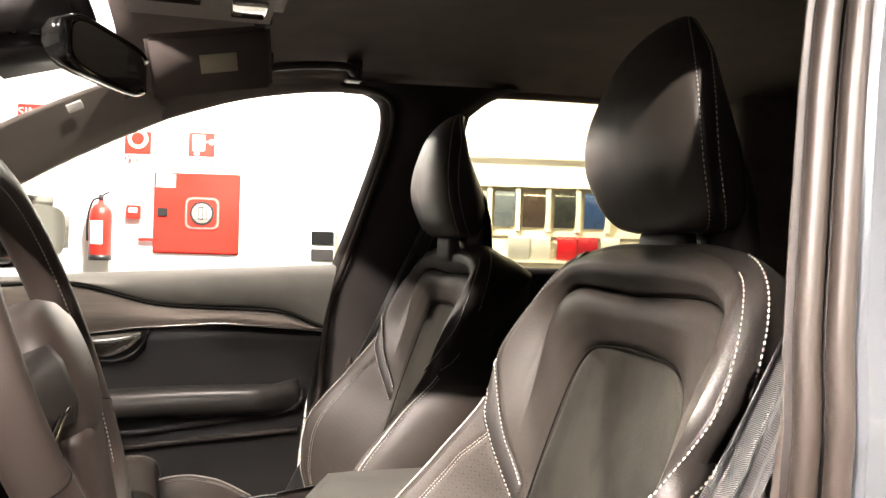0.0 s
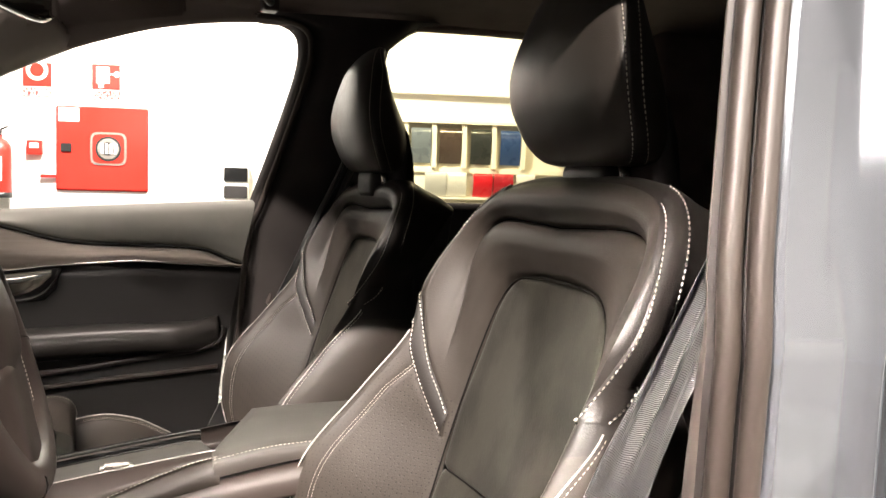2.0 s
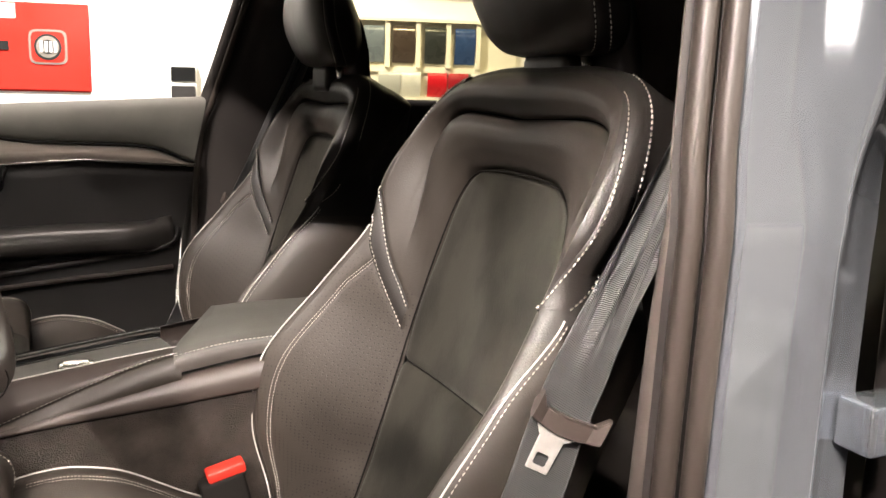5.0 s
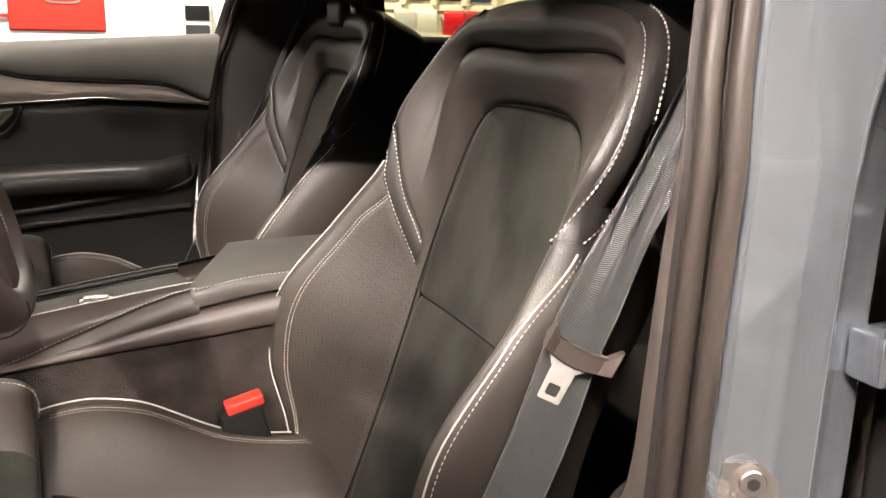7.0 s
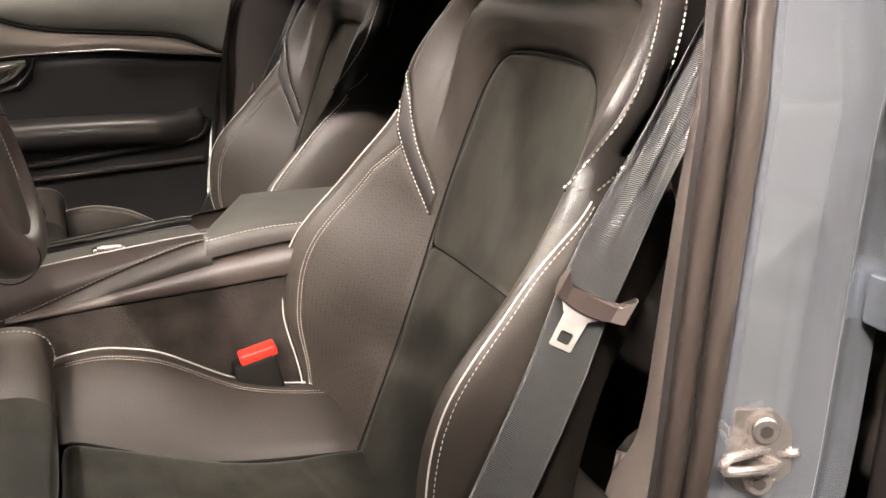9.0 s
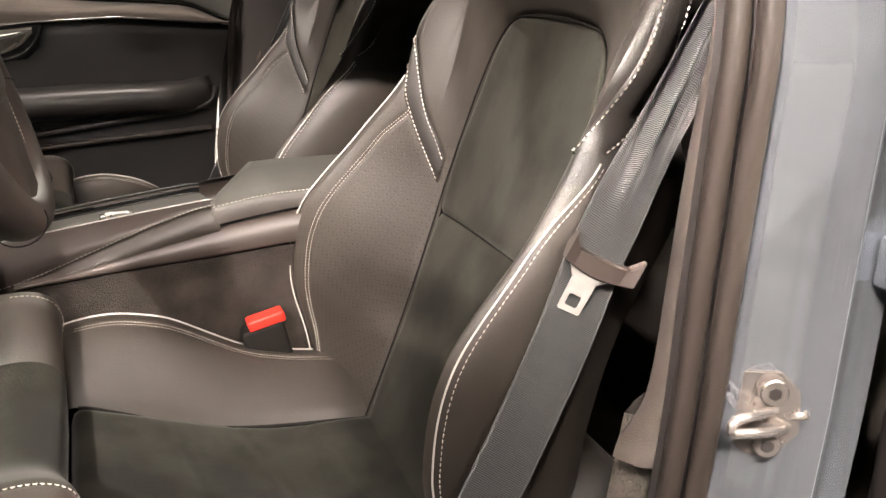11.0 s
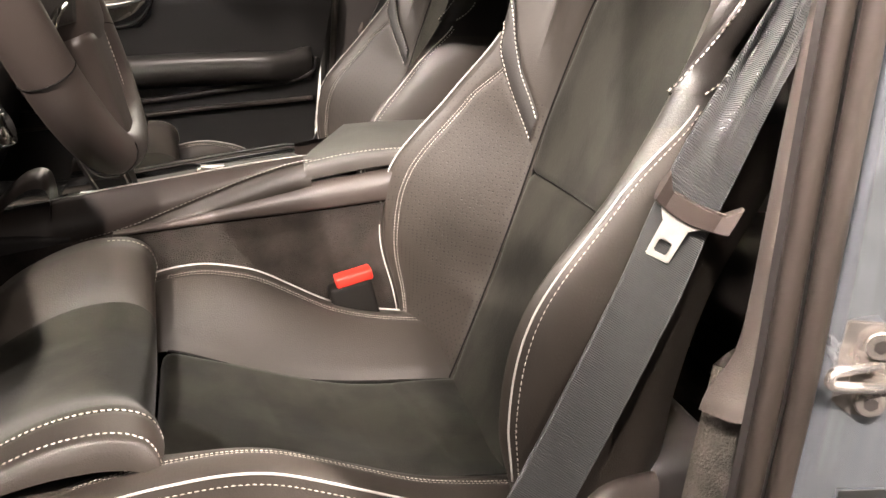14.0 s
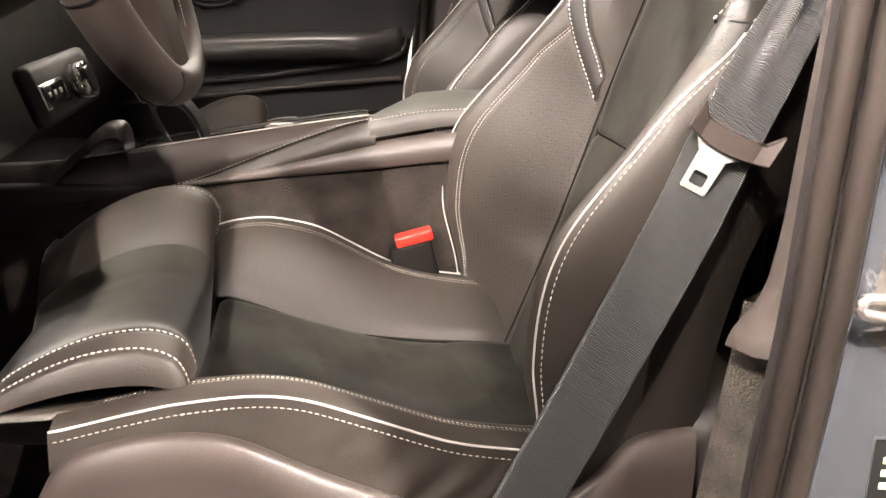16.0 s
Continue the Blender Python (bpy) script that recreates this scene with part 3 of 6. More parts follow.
def on_back(tk):
    tk = np.asarray(tk, float)
    h = 2e-3
    p = back_point(tk[:, 0], tk[:, 1])
    dt, dk = back_point(tk[:, 0] + h, tk[:, 1]) - back_point(tk[:, 0] - h, tk[:, 1]), back_point(tk[:, 0], tk[:, 1] + h) - back_point(tk[:, 0], np.maximum(tk[:, 1] - h, 0))
    n = np.cross(dt, dk)
    n /= np.linalg.norm(n, axis=1)[:, None] + 1e-12
    flip = np.sum(n * np.stack([-np.ones(len(p)), p[:, 1] * 2.5, 0 * p[:, 0]], 1), axis=1) < 0
    n[flip] *= -1
    return p, n


def near(P, line):
    """Distance of points P (..., 3) from a polyline."""
    d = np.full(P.shape[:-1], 9.0)
    for a, b in zip(line[:-1], line[1:]):
        ab = b - a
        f = np.clip(((P - a) @ ab) / (ab @ ab + 1e-12), 0, 1)
        d = np.minimum(d, np.linalg.norm(P - a - f[..., None] * ab, axis=-1))
    return d


# the band that crosses from the wing to the insert, as two lines of the front view
BAND_LO = [(0.2215, 1.072), (0.209, 1.046), (0.196, 1.020), (0.180, 0.988), (0.164, 0.960), (0.152, 0.942)]
BAND_HI = [(0.2225, 1.100), (0.213, 1.085), (0.200, 1.058), (0.183, 1.020), (0.167, 0.990), (0.153, 0.966)]
# and how both lines go on up the wing to the top
BAND_OUTER = [(5.30, 1.14), (5.57, 1.34), (5.88, 1.58), (6.27, 1.68), (6.87, 1.58), (7.33, 1.43), (7.80, 1.30), (8.15, 1.16), (8.50, 1.07)]
NEAR_OUTER = [(4.86, 1.24), (5.02, 1.31), (5.22, 1.37), (5.45, 1.42), (5.80, 1.46), (6.00, 1.47), (6.35, 1.41), (6.70, 1.33), (7.07, 1.29), (7.50, 1.25), (7.90, 1.22), (8.40, 1.20)]
NEAR_INNER = [(4.90, 0.98), (5.00, 1.02), (5.35, 1.07), (5.65, 1.11), (6.00, 1.16), (6.30, 1.16), (6.60, 1.13), (6.95, 1.10), (7.40, 1.07), (7.80, 1.05), (8.05, 1.03)]
BAND_INNER = [(5.75, 1.03), (5.95, 1.06), (6.30, 1.09), (6.60, 1.09), (6.95, 1.08), (7.40, 1.06), (7.80, 1.04), (8.15, 1.01), (8.45, 0.98)]


def car_seat(at):
    seat = thing("bucket_seat", "black leather sports car seat with suede insert, white piping and stitching", "seat", at, "front seats")
    lines, stitches, pipes, doubles = [], [], [], []
    for sg in (1, -1):
        m = (lambda t: t) if sg > 0 else (lambda t: 20 - t)
        lo = [back_tk(s * sg, z) for s, z in cr(BAND_LO, 16)][::-1]
        hi = [back_tk(s * sg, z) for s, z in cr(BAND_HI, 16)][::-1]
        if sg > 0:
            lo, hi = lo[::3] + BAND_OUTER, hi[::3] + BAND_INNER
        else:
            lo, hi = [(m(t), k) for t, k in NEAR_OUTER], [(m(t), k) for t, k in NEAR_INNER]
        lo, hi = ([tuple(q) for q in cr(v, 110)] for v in (lo, hi))
        stitches += [lo, hi]
        lines += [on_back(lo)[0], on_back(hi)[0]]
        # double stitch inside the bolster's piping
        for dk in (0.0, 0.030):
            ds = [(m(t), np.interp(t, [0.35, 1.2, 2.6, 4.2, 4.9], [0.90, 0.855, 0.84, 0.80, 0.66]) - dk) for t in np.linspace(0.45, 4.72, 60)]
            doubles.append(ds)
            if dk == 0:
                lines.append(on_back([(a, b - 0.0175) for a, b in ds])[0])
        pipes.append([(m(t), (1.0 if sg > 0 else 1.0 + 0.09 * float(sstep(0.6, 1.8, t)) + 0.15 * float(sstep(3.9, 4.7, t))) + 0.02 * float(sstep(4.2, 5.2, t))) for t in np.linspace(0.25 if sg > 0 else 1.35, 5.0 if sg > 0 else 4.75, 70)])
        lines.append(on_back([(m(t), 0.985) for t in np.linspace(0.2, 5.0, 60)])[0])
    # surfaces
    nt = 300
    ts = np.linspace(0, 20, nt)
    ks = np.r_[np.linspace(0, 0.04, 5), np.linspace(0.06, 1.0, 46)]
    T, K = np.meshgrid(ts, ks, indexing="ij")
    P = back_point(T, K)
    g = np.zeros(P.shape[:2])
    for ln in lines:
        g = np.maximum(g, np.exp(-(near(P, ln[::2] if len(ln) > 30 else ln) / 0.0032) ** 2))
    g = np.maximum(g, np.exp(-(K * 0.10 / 0.005) ** 2) * 2.4)
    P[..., 0] += 0.0026 * g
    P[..., 0] -= 0.0018 * np.sin(P[..., 2] * 41 + P[..., 1] * 23) * (1 - g) * 0.5
    j_lo, j_hi = np.searchsorted(ts, 4.55), np.searchsorted(ts, 15.45)
    ring_rows = slice(j_lo, j_hi + 1)
    sheet("bolster", P[: j_lo + 1], PERF, seat, "perforated leather side bolster")
    sheet("bolster", P[j_hi:], PERF, seat, "perforated leather side bolster")
    kc = crease(ts)[:, None]
    nu = np.linspace(0, 1, 34)[None, :]
    R1 = back_point(np.repeat(ts[:, None], 34, 1), nu * kc)
    R2 = back_point(np.repeat(ts[:, None], 34, 1), kc + nu * (1 - kc))
    for R_, kk_ in ((R1, nu * kc), (R2, kc + nu * (1 - kc))):
        gg = np.zeros(R_.shape[:2])
        for ln in lines:
            gg = np.maximum(gg, np.exp(-(near(R_, ln[::2] if len(ln) > 30 else ln) / 0.0032) ** 2))
        gg = np.maximum(gg, np.exp(-(kk_ * 0.10 / 0.005) ** 2) * 2.4)
        gg = np.maximum(gg, np.exp(-((kk_ - kc) * 0.10 / 0.0025) ** 2) * 1.6 * sstep(4.9, 6.5, np.minimum(ts, 20 - ts))[:, None])
        R_[..., 0] += 0.0026 * gg - 0.0009 * np.sin(R_[..., 2] * 41 + R_[..., 1] * 23) * (1 - np.minimum(gg, 1))
    sheet("horseshoe_roll", R1[ring_rows], LEATHER, seat)
    sheet("shoulder_frame", R2[ring_rows], LEATHER, seat)
    P[ring_rows, -1] = R2[ring_rows, -1]
    # insert, in two panels parted by a seam
    rows = []
    tr = np.r_[np.linspace(0, 8.2, 90), np.linspace(8.25, 10, 30)]
    for t in tr:
        w, z = cri(INSF, np.array([t]))[0]
        u = np.linspace(-1, 1, 49)
        s = u * max(w, 1e-4)
        x = spine(z) + 0.007 * (1 - u ** 2) * min(1, w / 0.1)
        edge = np.exp(-((1 - np.abs(u)) * w / 0.005) ** 2)
        topd = np.exp(-((1.146 - z) / 0.006) ** 2)
        x = x + 0.0062 * np.maximum(edge, topd) + 0.0012 * np.sin(z * 47 + s * 19)
        rows.append(np.stack([x, s, np.full_like(s, z)], -1))
    R = np.array(rows)
    zs = R[:, 0, 2]
    seam = int(np.argmin(np.abs(zs - 0.906)))
    R[..., 0] += 0.0060 * np.exp(-((R[..., 2] - zs[seam]) / 0.0042) ** 2)
    sheet("center_insert", R[: seam + 1], SUEDE, seat, "charcoal suede backrest insert")
    sheet("center_insert", R[seam:], SUEDE, seat, "charcoal suede backrest insert")
    # side and back of the backrest
    ks2 = np.r_[1.0, 1.03, 1.06, 1.10, 1.15, 1.22, 1.3, 1.4, 1.5, 1.62, 1.75, 1.88, 2.0]
    T2, K2 = np.meshgrid(ts, ks2, indexing="ij")
    S = back_point(T2, K2)
    S[:, 0] = P[:, -1]
    sheet("side_panel", S[: j_lo + 1], LEATHER, seat, "plain leather side of the backrest", flip=True)
    # shoulder side gets the darker leather, so its shade is in the colour
    sheet("side_panel", S[ring_rows], BAND_SHADE, seat, "leather side of the shoulder, darkened for shade", flip=True)
    sheet("side_panel", S[j_hi:], LEATHER, seat, "plain leather side of the backrest", flip=True)
    rim = S[:, -1]
    mid = rim * 0.6 + np.stack([spine(rim[:, 2]) + 0.115, 0 * rim[:, 1], np.full(nt, 0.95)], -1) * 0.4
    cen = np.repeat(np.array([[spine(0.95) + 0.125, 0, 0.95]]), nt, 0)
    sheet("back_panel", np.stack([rim, mid, cen], 1), PLASTIC, seat, "black plastic seat back", flip=True)
    # raised bands between the stitch lines, and on the wings
    for q1, q2 in zip(stitches[0::2], stitches[1::2]):
        q1, q2 = np.asarray(q1, float), np.asarray(q2, float)
        rows_ = []
        for f_, up_ in ((-0.12, -0.0010), (-0.04, 0.0009), (0.06, 0.0016), (0.5, 0.0026), (0.94, 0.0016), (1.04, 0.0009), (1.12, -0.0010)):
            p, n = on_back(q1 + (q2 - q1) * f_)
            rows_.append(p + n * up_)
        sheet("band", np.array(rows_), BAND_SHADE, seat, "dark stitched leather band")
    for q in stitches:
        p, n = on_back(q)
        p = p + n * 0.0016
        stitch("stitching", p, n, seat, 0.0042, 0.0016, 0.0010, 0.0008)
    for q in doubles:
        p, n = on_back(q)
        p[:, 0] += 0.0012
        stitch("stitching", p, n, seat, 0.0027, 0.0012, 0.0006)
    for q in pipes:
        p, n = on_back(q)
        tube("piping", p + n * 0.0006, 0.0009, PIPE, seat)

    # seams: dark welts sunk between the panels, and a dark line in the roll's crease
    edge_line = [(t_, 0.0) for t_ in np.linspace(0.1, 19.9, 220)]
    p, n = on_back(edge_line)
    p[:, 0] += 0.0015
    tube("seam", p, 0.0011, SEAM, seat, n=6)
    wq = np.linspace(-1, 1, 40)
    wz = R[seam, :, 1].max()
    tube("seam", [(float(np.interp(q * wz, R[seam, :, 1], R[seam, :, 0])) - 0.0008, q * wz, zs[seam]) for q in wq], 0.0011, SEAM, seat, n=6)
    for sg in (1, -1):
        # no welt here: the dark tube draws the soft shade of the crease
        ring = [(t_ if sg > 0 else 20 - t_, float(crease(t_))) for t_ in np.linspace(6.9, 10, 50)]
        p, n = on_back(ring)
        p[:, 0] += 0.0035
        tube("seam", p, 0.0008, SEAM, seat, n=6)
        mt = (lambda q: q) if sg > 0 else (lambda q: 20 - q)
        line = [(mt(q), 1.045 if sg > 0 else 1.045 + 0.095 * float(sstep(0.6, 1.8, q)) + 0.15 * float(sstep(3.9, 4.7, q))) for q in np.linspace(0.5, 4.7, 60)]
        p, n = on_back(line)
        n = np.stack([np.full(len(p), -0.5), np.full(len(p), float(sg)), 0 * p[:, 0]], 1)
        stitch("stitching", p, n, seat)

    # headrest
    # height, half width, x of the front corner, x of the back
    hz = [(1.262, 0.066, -0.138, -0.088), (1.268, 0.090, -0.147, -0.078), (1.284, 0.108, -0.158, -0.074), (1.305, 0.117, -0.167, -0.075), (1.330, 0.123, -0.175, -0.080), (1.360, 0.122, -0.178, -0.090), (1.390, 0.112, -0.175, -0.101), (1.420, 0.094, -0.168, -0.110), (1.450, 0.071, -0.159, -0.117), (1.472, 0.046, -0.148, -0.118), (1.486, 0.024, -0.136, -0.115), (1.492, 0.006, -0.126, -0.118)]
    Q = cr(hz, 52)
    Q[:, 0] += 0.008
    HP = []
    for z, w, xe, xb in Q:
        g = min(1.0, w / 0.08)
        half = [(xe - 0.020 * g, 0.0), (xe - 0.0185 * g, 0.40 * w), (xe - 0.014 * g, 0.72 * w), (xe - 0.006 * g, 0.93 * w), (xe + 0.002, w), (xe + 0.015 * g, 0.995 * w), (xe + 0.028 * g, 0.95 * w), (xe + 0.5 * (xb - xe) + 0.012 * g, 0.80 * w), (xb - 0.010 * g, 0.52 * w), (xb, 0.25 * w), (xb + 0.002, 0.0)]
        ring = half + [(a, -b) for a, b in half[-2:0:-1]]
        ring = cr(ring + [ring[0]], 121)[:-1]
        HP.append(np.column_stack([ring[:, 0], ring[:, 1], np.full(len(ring), z)]))
    HP = np.array(HP)
    sheet("headrest", HP, SMOOTHL, seat, "black leather headrest", close_c=True, cap=True)
    for sg in (1, -1):
        rows_ = []
        for f_, up_ in ((0.35, -0.0006), (0.42, 0.0008), (0.9, 0.0014), (1.5, 0.0014), (1.95, 0.0008), (2.02, -0.0006)):
            j = 6 * (3.6 + f_) if sg > 0 else 120 - 6 * (3.6 + f_)
            a, fr_ = int(j), j - int(j)
            p = HP[2:50, a] * (1 - fr_) + HP[2:50, (a + 1) % 120] * fr_
            rows_.append(p + np.array([-0.4, sg * 0.9, 0]) * up_)
        rows_ = np.array(rows_)
        sheet("band", rows_, BAND_SHADE, seat, "dark stitched leather band")
        for k_ in (1, 4):
            stitch("stitching", rows_[k_] + np.array([-0.4, sg * 0.9, 0]) * 0.0004, [(-0.45, sg, 0.0)] * 48, seat, 0.0042, 0.0016, 0.0010, 0.0007)
    for sg in (0.045, -0.045):
        cyl("headrest_post", (-0.118, sg, 1.215), (-0.128, sg, 1.29), 0.008, CHROME, seat)
    rbox("headrest_base", (-0.150, -0.048, 1.225), (-0.104, 0.048, 1.275), PLASTIC, seat, r=0.012)
    shell_rings = [[(x0 + a * dx, b * wd, z) for a, b in ((0.0, -0.9), (0.25, -1.0), (0.75, -0.9), (1.0, -0.45), (1.0, 0.45), (0.75, 0.9), (0.25, 1.0), (0.0, 0.9), (-0.1, 0.4), (-0.1, -0.4))] for z, wd, dx, x0 in ((1.20, 0.088, 0.052, -0.116), (1.25, 0.086, 0.050, -0.114), (1.30, 0.080, 0.044, -0.112), (1.34, 0.070, 0.030, -0.108), (1.37, 0.050, 0.016, -0.108))]
    sheet("headrest_shell", np.array(shell_rings), PLASTIC, seat, "black plastic shell behind the headrest", close_c=True, cap=True)

    # cushion
    xs = np.array([-0.345, -0.383, -0.43, -0.481, -0.53, -0.57, -0.631, -0.684, -0.72, -0.768])
    crest = np.array([0.703, 0.707, 0.714, 0.728, 0.756, 0.779, 0.792, 0.786, 0.770, 0.752])
    floor_z = np.array([0.648, 0.652, 0.655, 0.660, 0.668, 0.680, 0.705, 0.726, 0.700, 0.660])
    n = 90
    xr = np.linspace(-0.335, -0.768, n)
    zc = np.interp(xr, xs[::-1], crest[::-1])
    ker = np.ones(7) / 7
    sm = lambda v: np.convolve(np.pad(v, 3, mode="edge"), ker, "valid")
    near_x, near_crest = [-0.769, -0.740, -0.676, -0.617, -0.579, -0.527, -0.459, -0.401, -0.335], [0.751, 0.759, 0.772, 0.777, 0.773, 0.753, 0.726, 0.716, 0.710]
    zn = sm(sm(np.interp(xr, near_x, near_crest)))
    zc, zi = sm(sm(zc)), sm(sm(np.interp(xr, xs[::-1], floor_z[::-1])))

    def cush(s, i):
        w = np.abs(s)
        top = np.where(np.asarray(s) < 0, zn[i], zc[i])
        z = zi[i] + 0.010 * (w / 0.12) ** 2 * (w < 0.125) + 0.0
        r = np.clip((w - 0.118) / (0.205 - 0.118), 0, 1)
        z = np.where(w > 0.118, zi[i] + 0.010 + (top - zi[i] - 0.010) * np.sin(r * np.pi / 2) ** 1.15, z)
        z = np.where(w > 0.205, top - 0.25 * (w - 0.205) ** 2 / 0.04, z)
        return z

    last = int(np.searchsorted(-xr, 0.686))
    su = np.linspace(-0.119, 0.119, 60)
    C = np.array([[(xr[i], s, cush(s, i)) for s in su] for i in range(last)])
    C[..., 2] -= 0.006 * np.exp(-((0.119 - np.abs(C[..., 1])) / 0.006) ** 2)
    C[..., 2] += 0.0022 * np.sin(C[..., 0] * 31 + 1.2 * np.sin(C[..., 1] * 26)) + 0.0015 * np.sin(C[..., 1] * 44 + C[..., 0] * 17)
    for xc, bend, dep_ in ((-0.405, 0.020, 0.0030), (-0.500, -0.030, 0.0022), (-0.575, 0.015, 0.0016)):
        C[..., 2] -= dep_ * np.exp(-((C[..., 0] - xc - bend * np.sin(C[..., 1] * 13 + xc * 40)) / 0.0035) ** 2) * sstep(0.119, 0.05, np.abs(C[..., 1] - 0.03))
    for j in range(3):
        C[last - 1 - j, :, 2] -= (0.02, 0.006, 0.002)[j]
    drop = C[-1:].copy(); drop[..., 2] -= 0.09; drop[..., 0] += 0.012
    sheet("cushion_insert", np.concatenate([C, drop]), SUEDE, seat, "charcoal suede seat insert")
    for sg in (1, -1):
        tube("seam", [(xr[i], sg * 0.119, float(cush(np.array(sg * 0.119), i)) - 0.0068) for i in range(2, last - 2)], 0.0022, SEAM, seat, n=6)
        sw = sg * np.linspace(0.119, 0.228, 34)
        D = np.array([[(xr[i], s, cush(s, i)) for s in sw] for i in range(n)])
        D[..., 2] -= 0.006 * np.exp(-((np.abs(D[..., 1]) - 0.119) / 0.006) ** 2)
        st = sg * 0.196
        D[..., 2] -= 0.0022 * np.exp(-((D[..., 1] - st) / 0.003) ** 2)
        D[..., 2] -= 0.002 * np.exp(-((np.abs(D[..., 1]) - 0.228) / 0.004) ** 2)
        keep = D.copy()
        keep[last:, :16, 2] -= np.linspace(0.05, 0.02, 16)[None, :]
        sheet("cushion_bolster", keep, LEATHER, seat, "leather cushion bolster", flip=sg > 0)
        for k in (0.0, 0.0052):
            pts = [(xr[i], sg * (0.1935 + k), float(cush(np.array(sg * (0.1935 + k)), i)) - 0.0016) for i in range(4, last + (10 if sg < 0 else -2))]
            stitch("stitching", pts, [(0, 0, 1)] * len(pts), seat, 0.0027, 0.0012, 0.0006)
        pp = [(xr[i], sg * 0.2285, float(cush(np.array(sg * 0.2285), i)) + 0.0006) for i in range(3, n)]
        tube("piping", pp, 0.0011, PIPE, seat)
        pts = [(xr[i], sg * 0.2325, float(cush(np.array(sg * 0.2285), i)) - 0.0065) for i in range(3, n)]
        stitch("stitching", pts, [(0, sg, 0.3)] * len(pts), seat)
        # leather skirt with creases, and the plastic shield under it
        E = []
        for i in range(n):
            z0 = (zc[i] if sg > 0 else zn[i]) - 0.003
            row = []
            for v in np.linspace(0, 1, 22):
                bulge = 0.231 + 0.010 * np.sin(v * np.pi * 0.8)
                cre = 0.008 * (abs(np.sin(xr[i] * 105 + v * 13.0 + 1.6 * np.sin(v * 5 + xr[i] * 21))) ** 0.7 - 0.6) * float(sstep(0.08, 0.26, v)) * float((0.25 + 0.75 * sstep(-0.66, -0.45, xr[i])))
                row.append((xr[i], sg * (bulge + cre), z0 - v * 0.12))
            E.append(row)
        sheet("cushion_skirt", E, LEATHER, seat, "creased leather skirt", flip=sg < 0)
        cap = [[(xr[-1], s, z) for s in (sg * 0.125, sg * 0.18, sg * 0.231)] for z in ((zc if sg > 0 else zn)[-1] - 0.004, 0.64)]
        sheet("cushion_front", cap, LEATHER, seat)
        top = cr([(-0.778, 0.700), (-0.752, 0.740), (-0.705, 0.757), (-0.652, 0.758), (-0.620, 0.749), (-0.584, 0.730), (-0.55, 0.713), (-0.507, 0.694), (-0.46, 0.678), (-0.40, 0.668), (-0.352, 0.695), (-0.318, 0.735), (-0.268, 0.742)], 60)
        G = [[(x, sg * 0.243, z - 0.006), (x, sg * 0.254, z), (x, sg * 0.262, z - 0.005), (x, sg * 0.266, z - 0.03), (x, sg * 0.266, 0.56), (x, sg * 0.240, 0.52)] for x, z in top]
        sheet("side_shield", G, SHIELD, seat, "grey-brown plastic side shield", flip=sg < 0)
    rbox("cushion_core", (-0.765, -0.225, 0.50), (-0.30, 0.225, 0.645), PLASTIC, seat, r=0.02)
    rbox("hinge_cover", (-0.27, -0.232, 0.60), (-0.17, 0.232, 0.74), PLASTIC, seat, r=0.03, seg=4)

    # thigh support in front of the cushion
    na, nb, hw2 = 61, 64, 0.206
    X = []
    for a in np.linspace(-1, 1, na):
        s = hw2 * np.sign(a) * (1 - (1 - abs(a)) ** 1.35)
        edge = (1 - abs(a)) ** 0.4
        side = sstep(0.30, 0.80, abs(s) / hw2)
        zt = 0.772 + (0.062 if s > 0 else 0.026) * side - 0.016 * (1 - min(1.0, edge * 2.6)) ** 2
        shrink = 1 - 0.45 * (1 - min(1.0, edge * 2.2)) ** 2
        dp = 0.115 - (0.045 if s > 0 else 0.076) * side
        loop = cr([(-0.690, zt - dp * 0.8), (-0.684, zt - 0.030), (-0.694, zt - 0.006), (-0.725, zt + 0.004), (-0.775, zt - 0.004), (-0.830, zt - 0.030), (-0.872, zt - 0.062), (-0.876, zt - dp + 0.008), (-0.85, zt - dp - 0.006), (-0.76, zt - dp - 0.004), (-0.70, zt - dp), (-0.690, zt - dp * 0.8)], nb + 1)[:-1]
        cx, cz = -0.77, zt - dp / 2
        X.append([(cx + (x - cx) * (0.9 + 0.1 * shrink) + (0.018 * side if s < 0 else 0.0), s, cz + (z - cz) * shrink) for x, z in loop])
    X = np.array(X)
    b0, b1 = int(np.argmin(np.abs(X[:, 20, 1] + 0.152))), int(np.argmin(np.abs(X[:, 20, 1] - 0.105)))
    for bb in (b0, b1):
        X[bb, :, 2] -= 0.003
    sheet("thigh_support_side", X[: b0 + 1], LEATHER, seat, "leather side of the thigh support", close_c=True)
    sheet("thigh_support_pad", X[b0: b1 + 1], SUEDE, seat, "charcoal suede thigh support", close_c=True)
    sheet("thigh_support_side", X[b1:], LEATHER, seat, "leather side of the thigh support", close_c=True)
    for idx, off in ((b0, -0.006), (b0, -0.042)):
        row = X[np.argmin(np.abs(X[:, 20, 1] - (X[idx, 20, 1] + off)))]
        pts = row[6:36].copy()
        pts[:, 2] += 0.0012
        stitch("stitching", pts, [(-0.1, 0.2 * np.sign(off), 1)] * len(pts), seat)
    row = X[np.argmin(np.abs(X[:, 20, 1] - 0.180))]
    pts = row[0:20].copy()
    pts[:, 0] += 0.001
    stitch("stitching", pts, [(0.7, 0.3, 0.6)] * len(pts), seat)
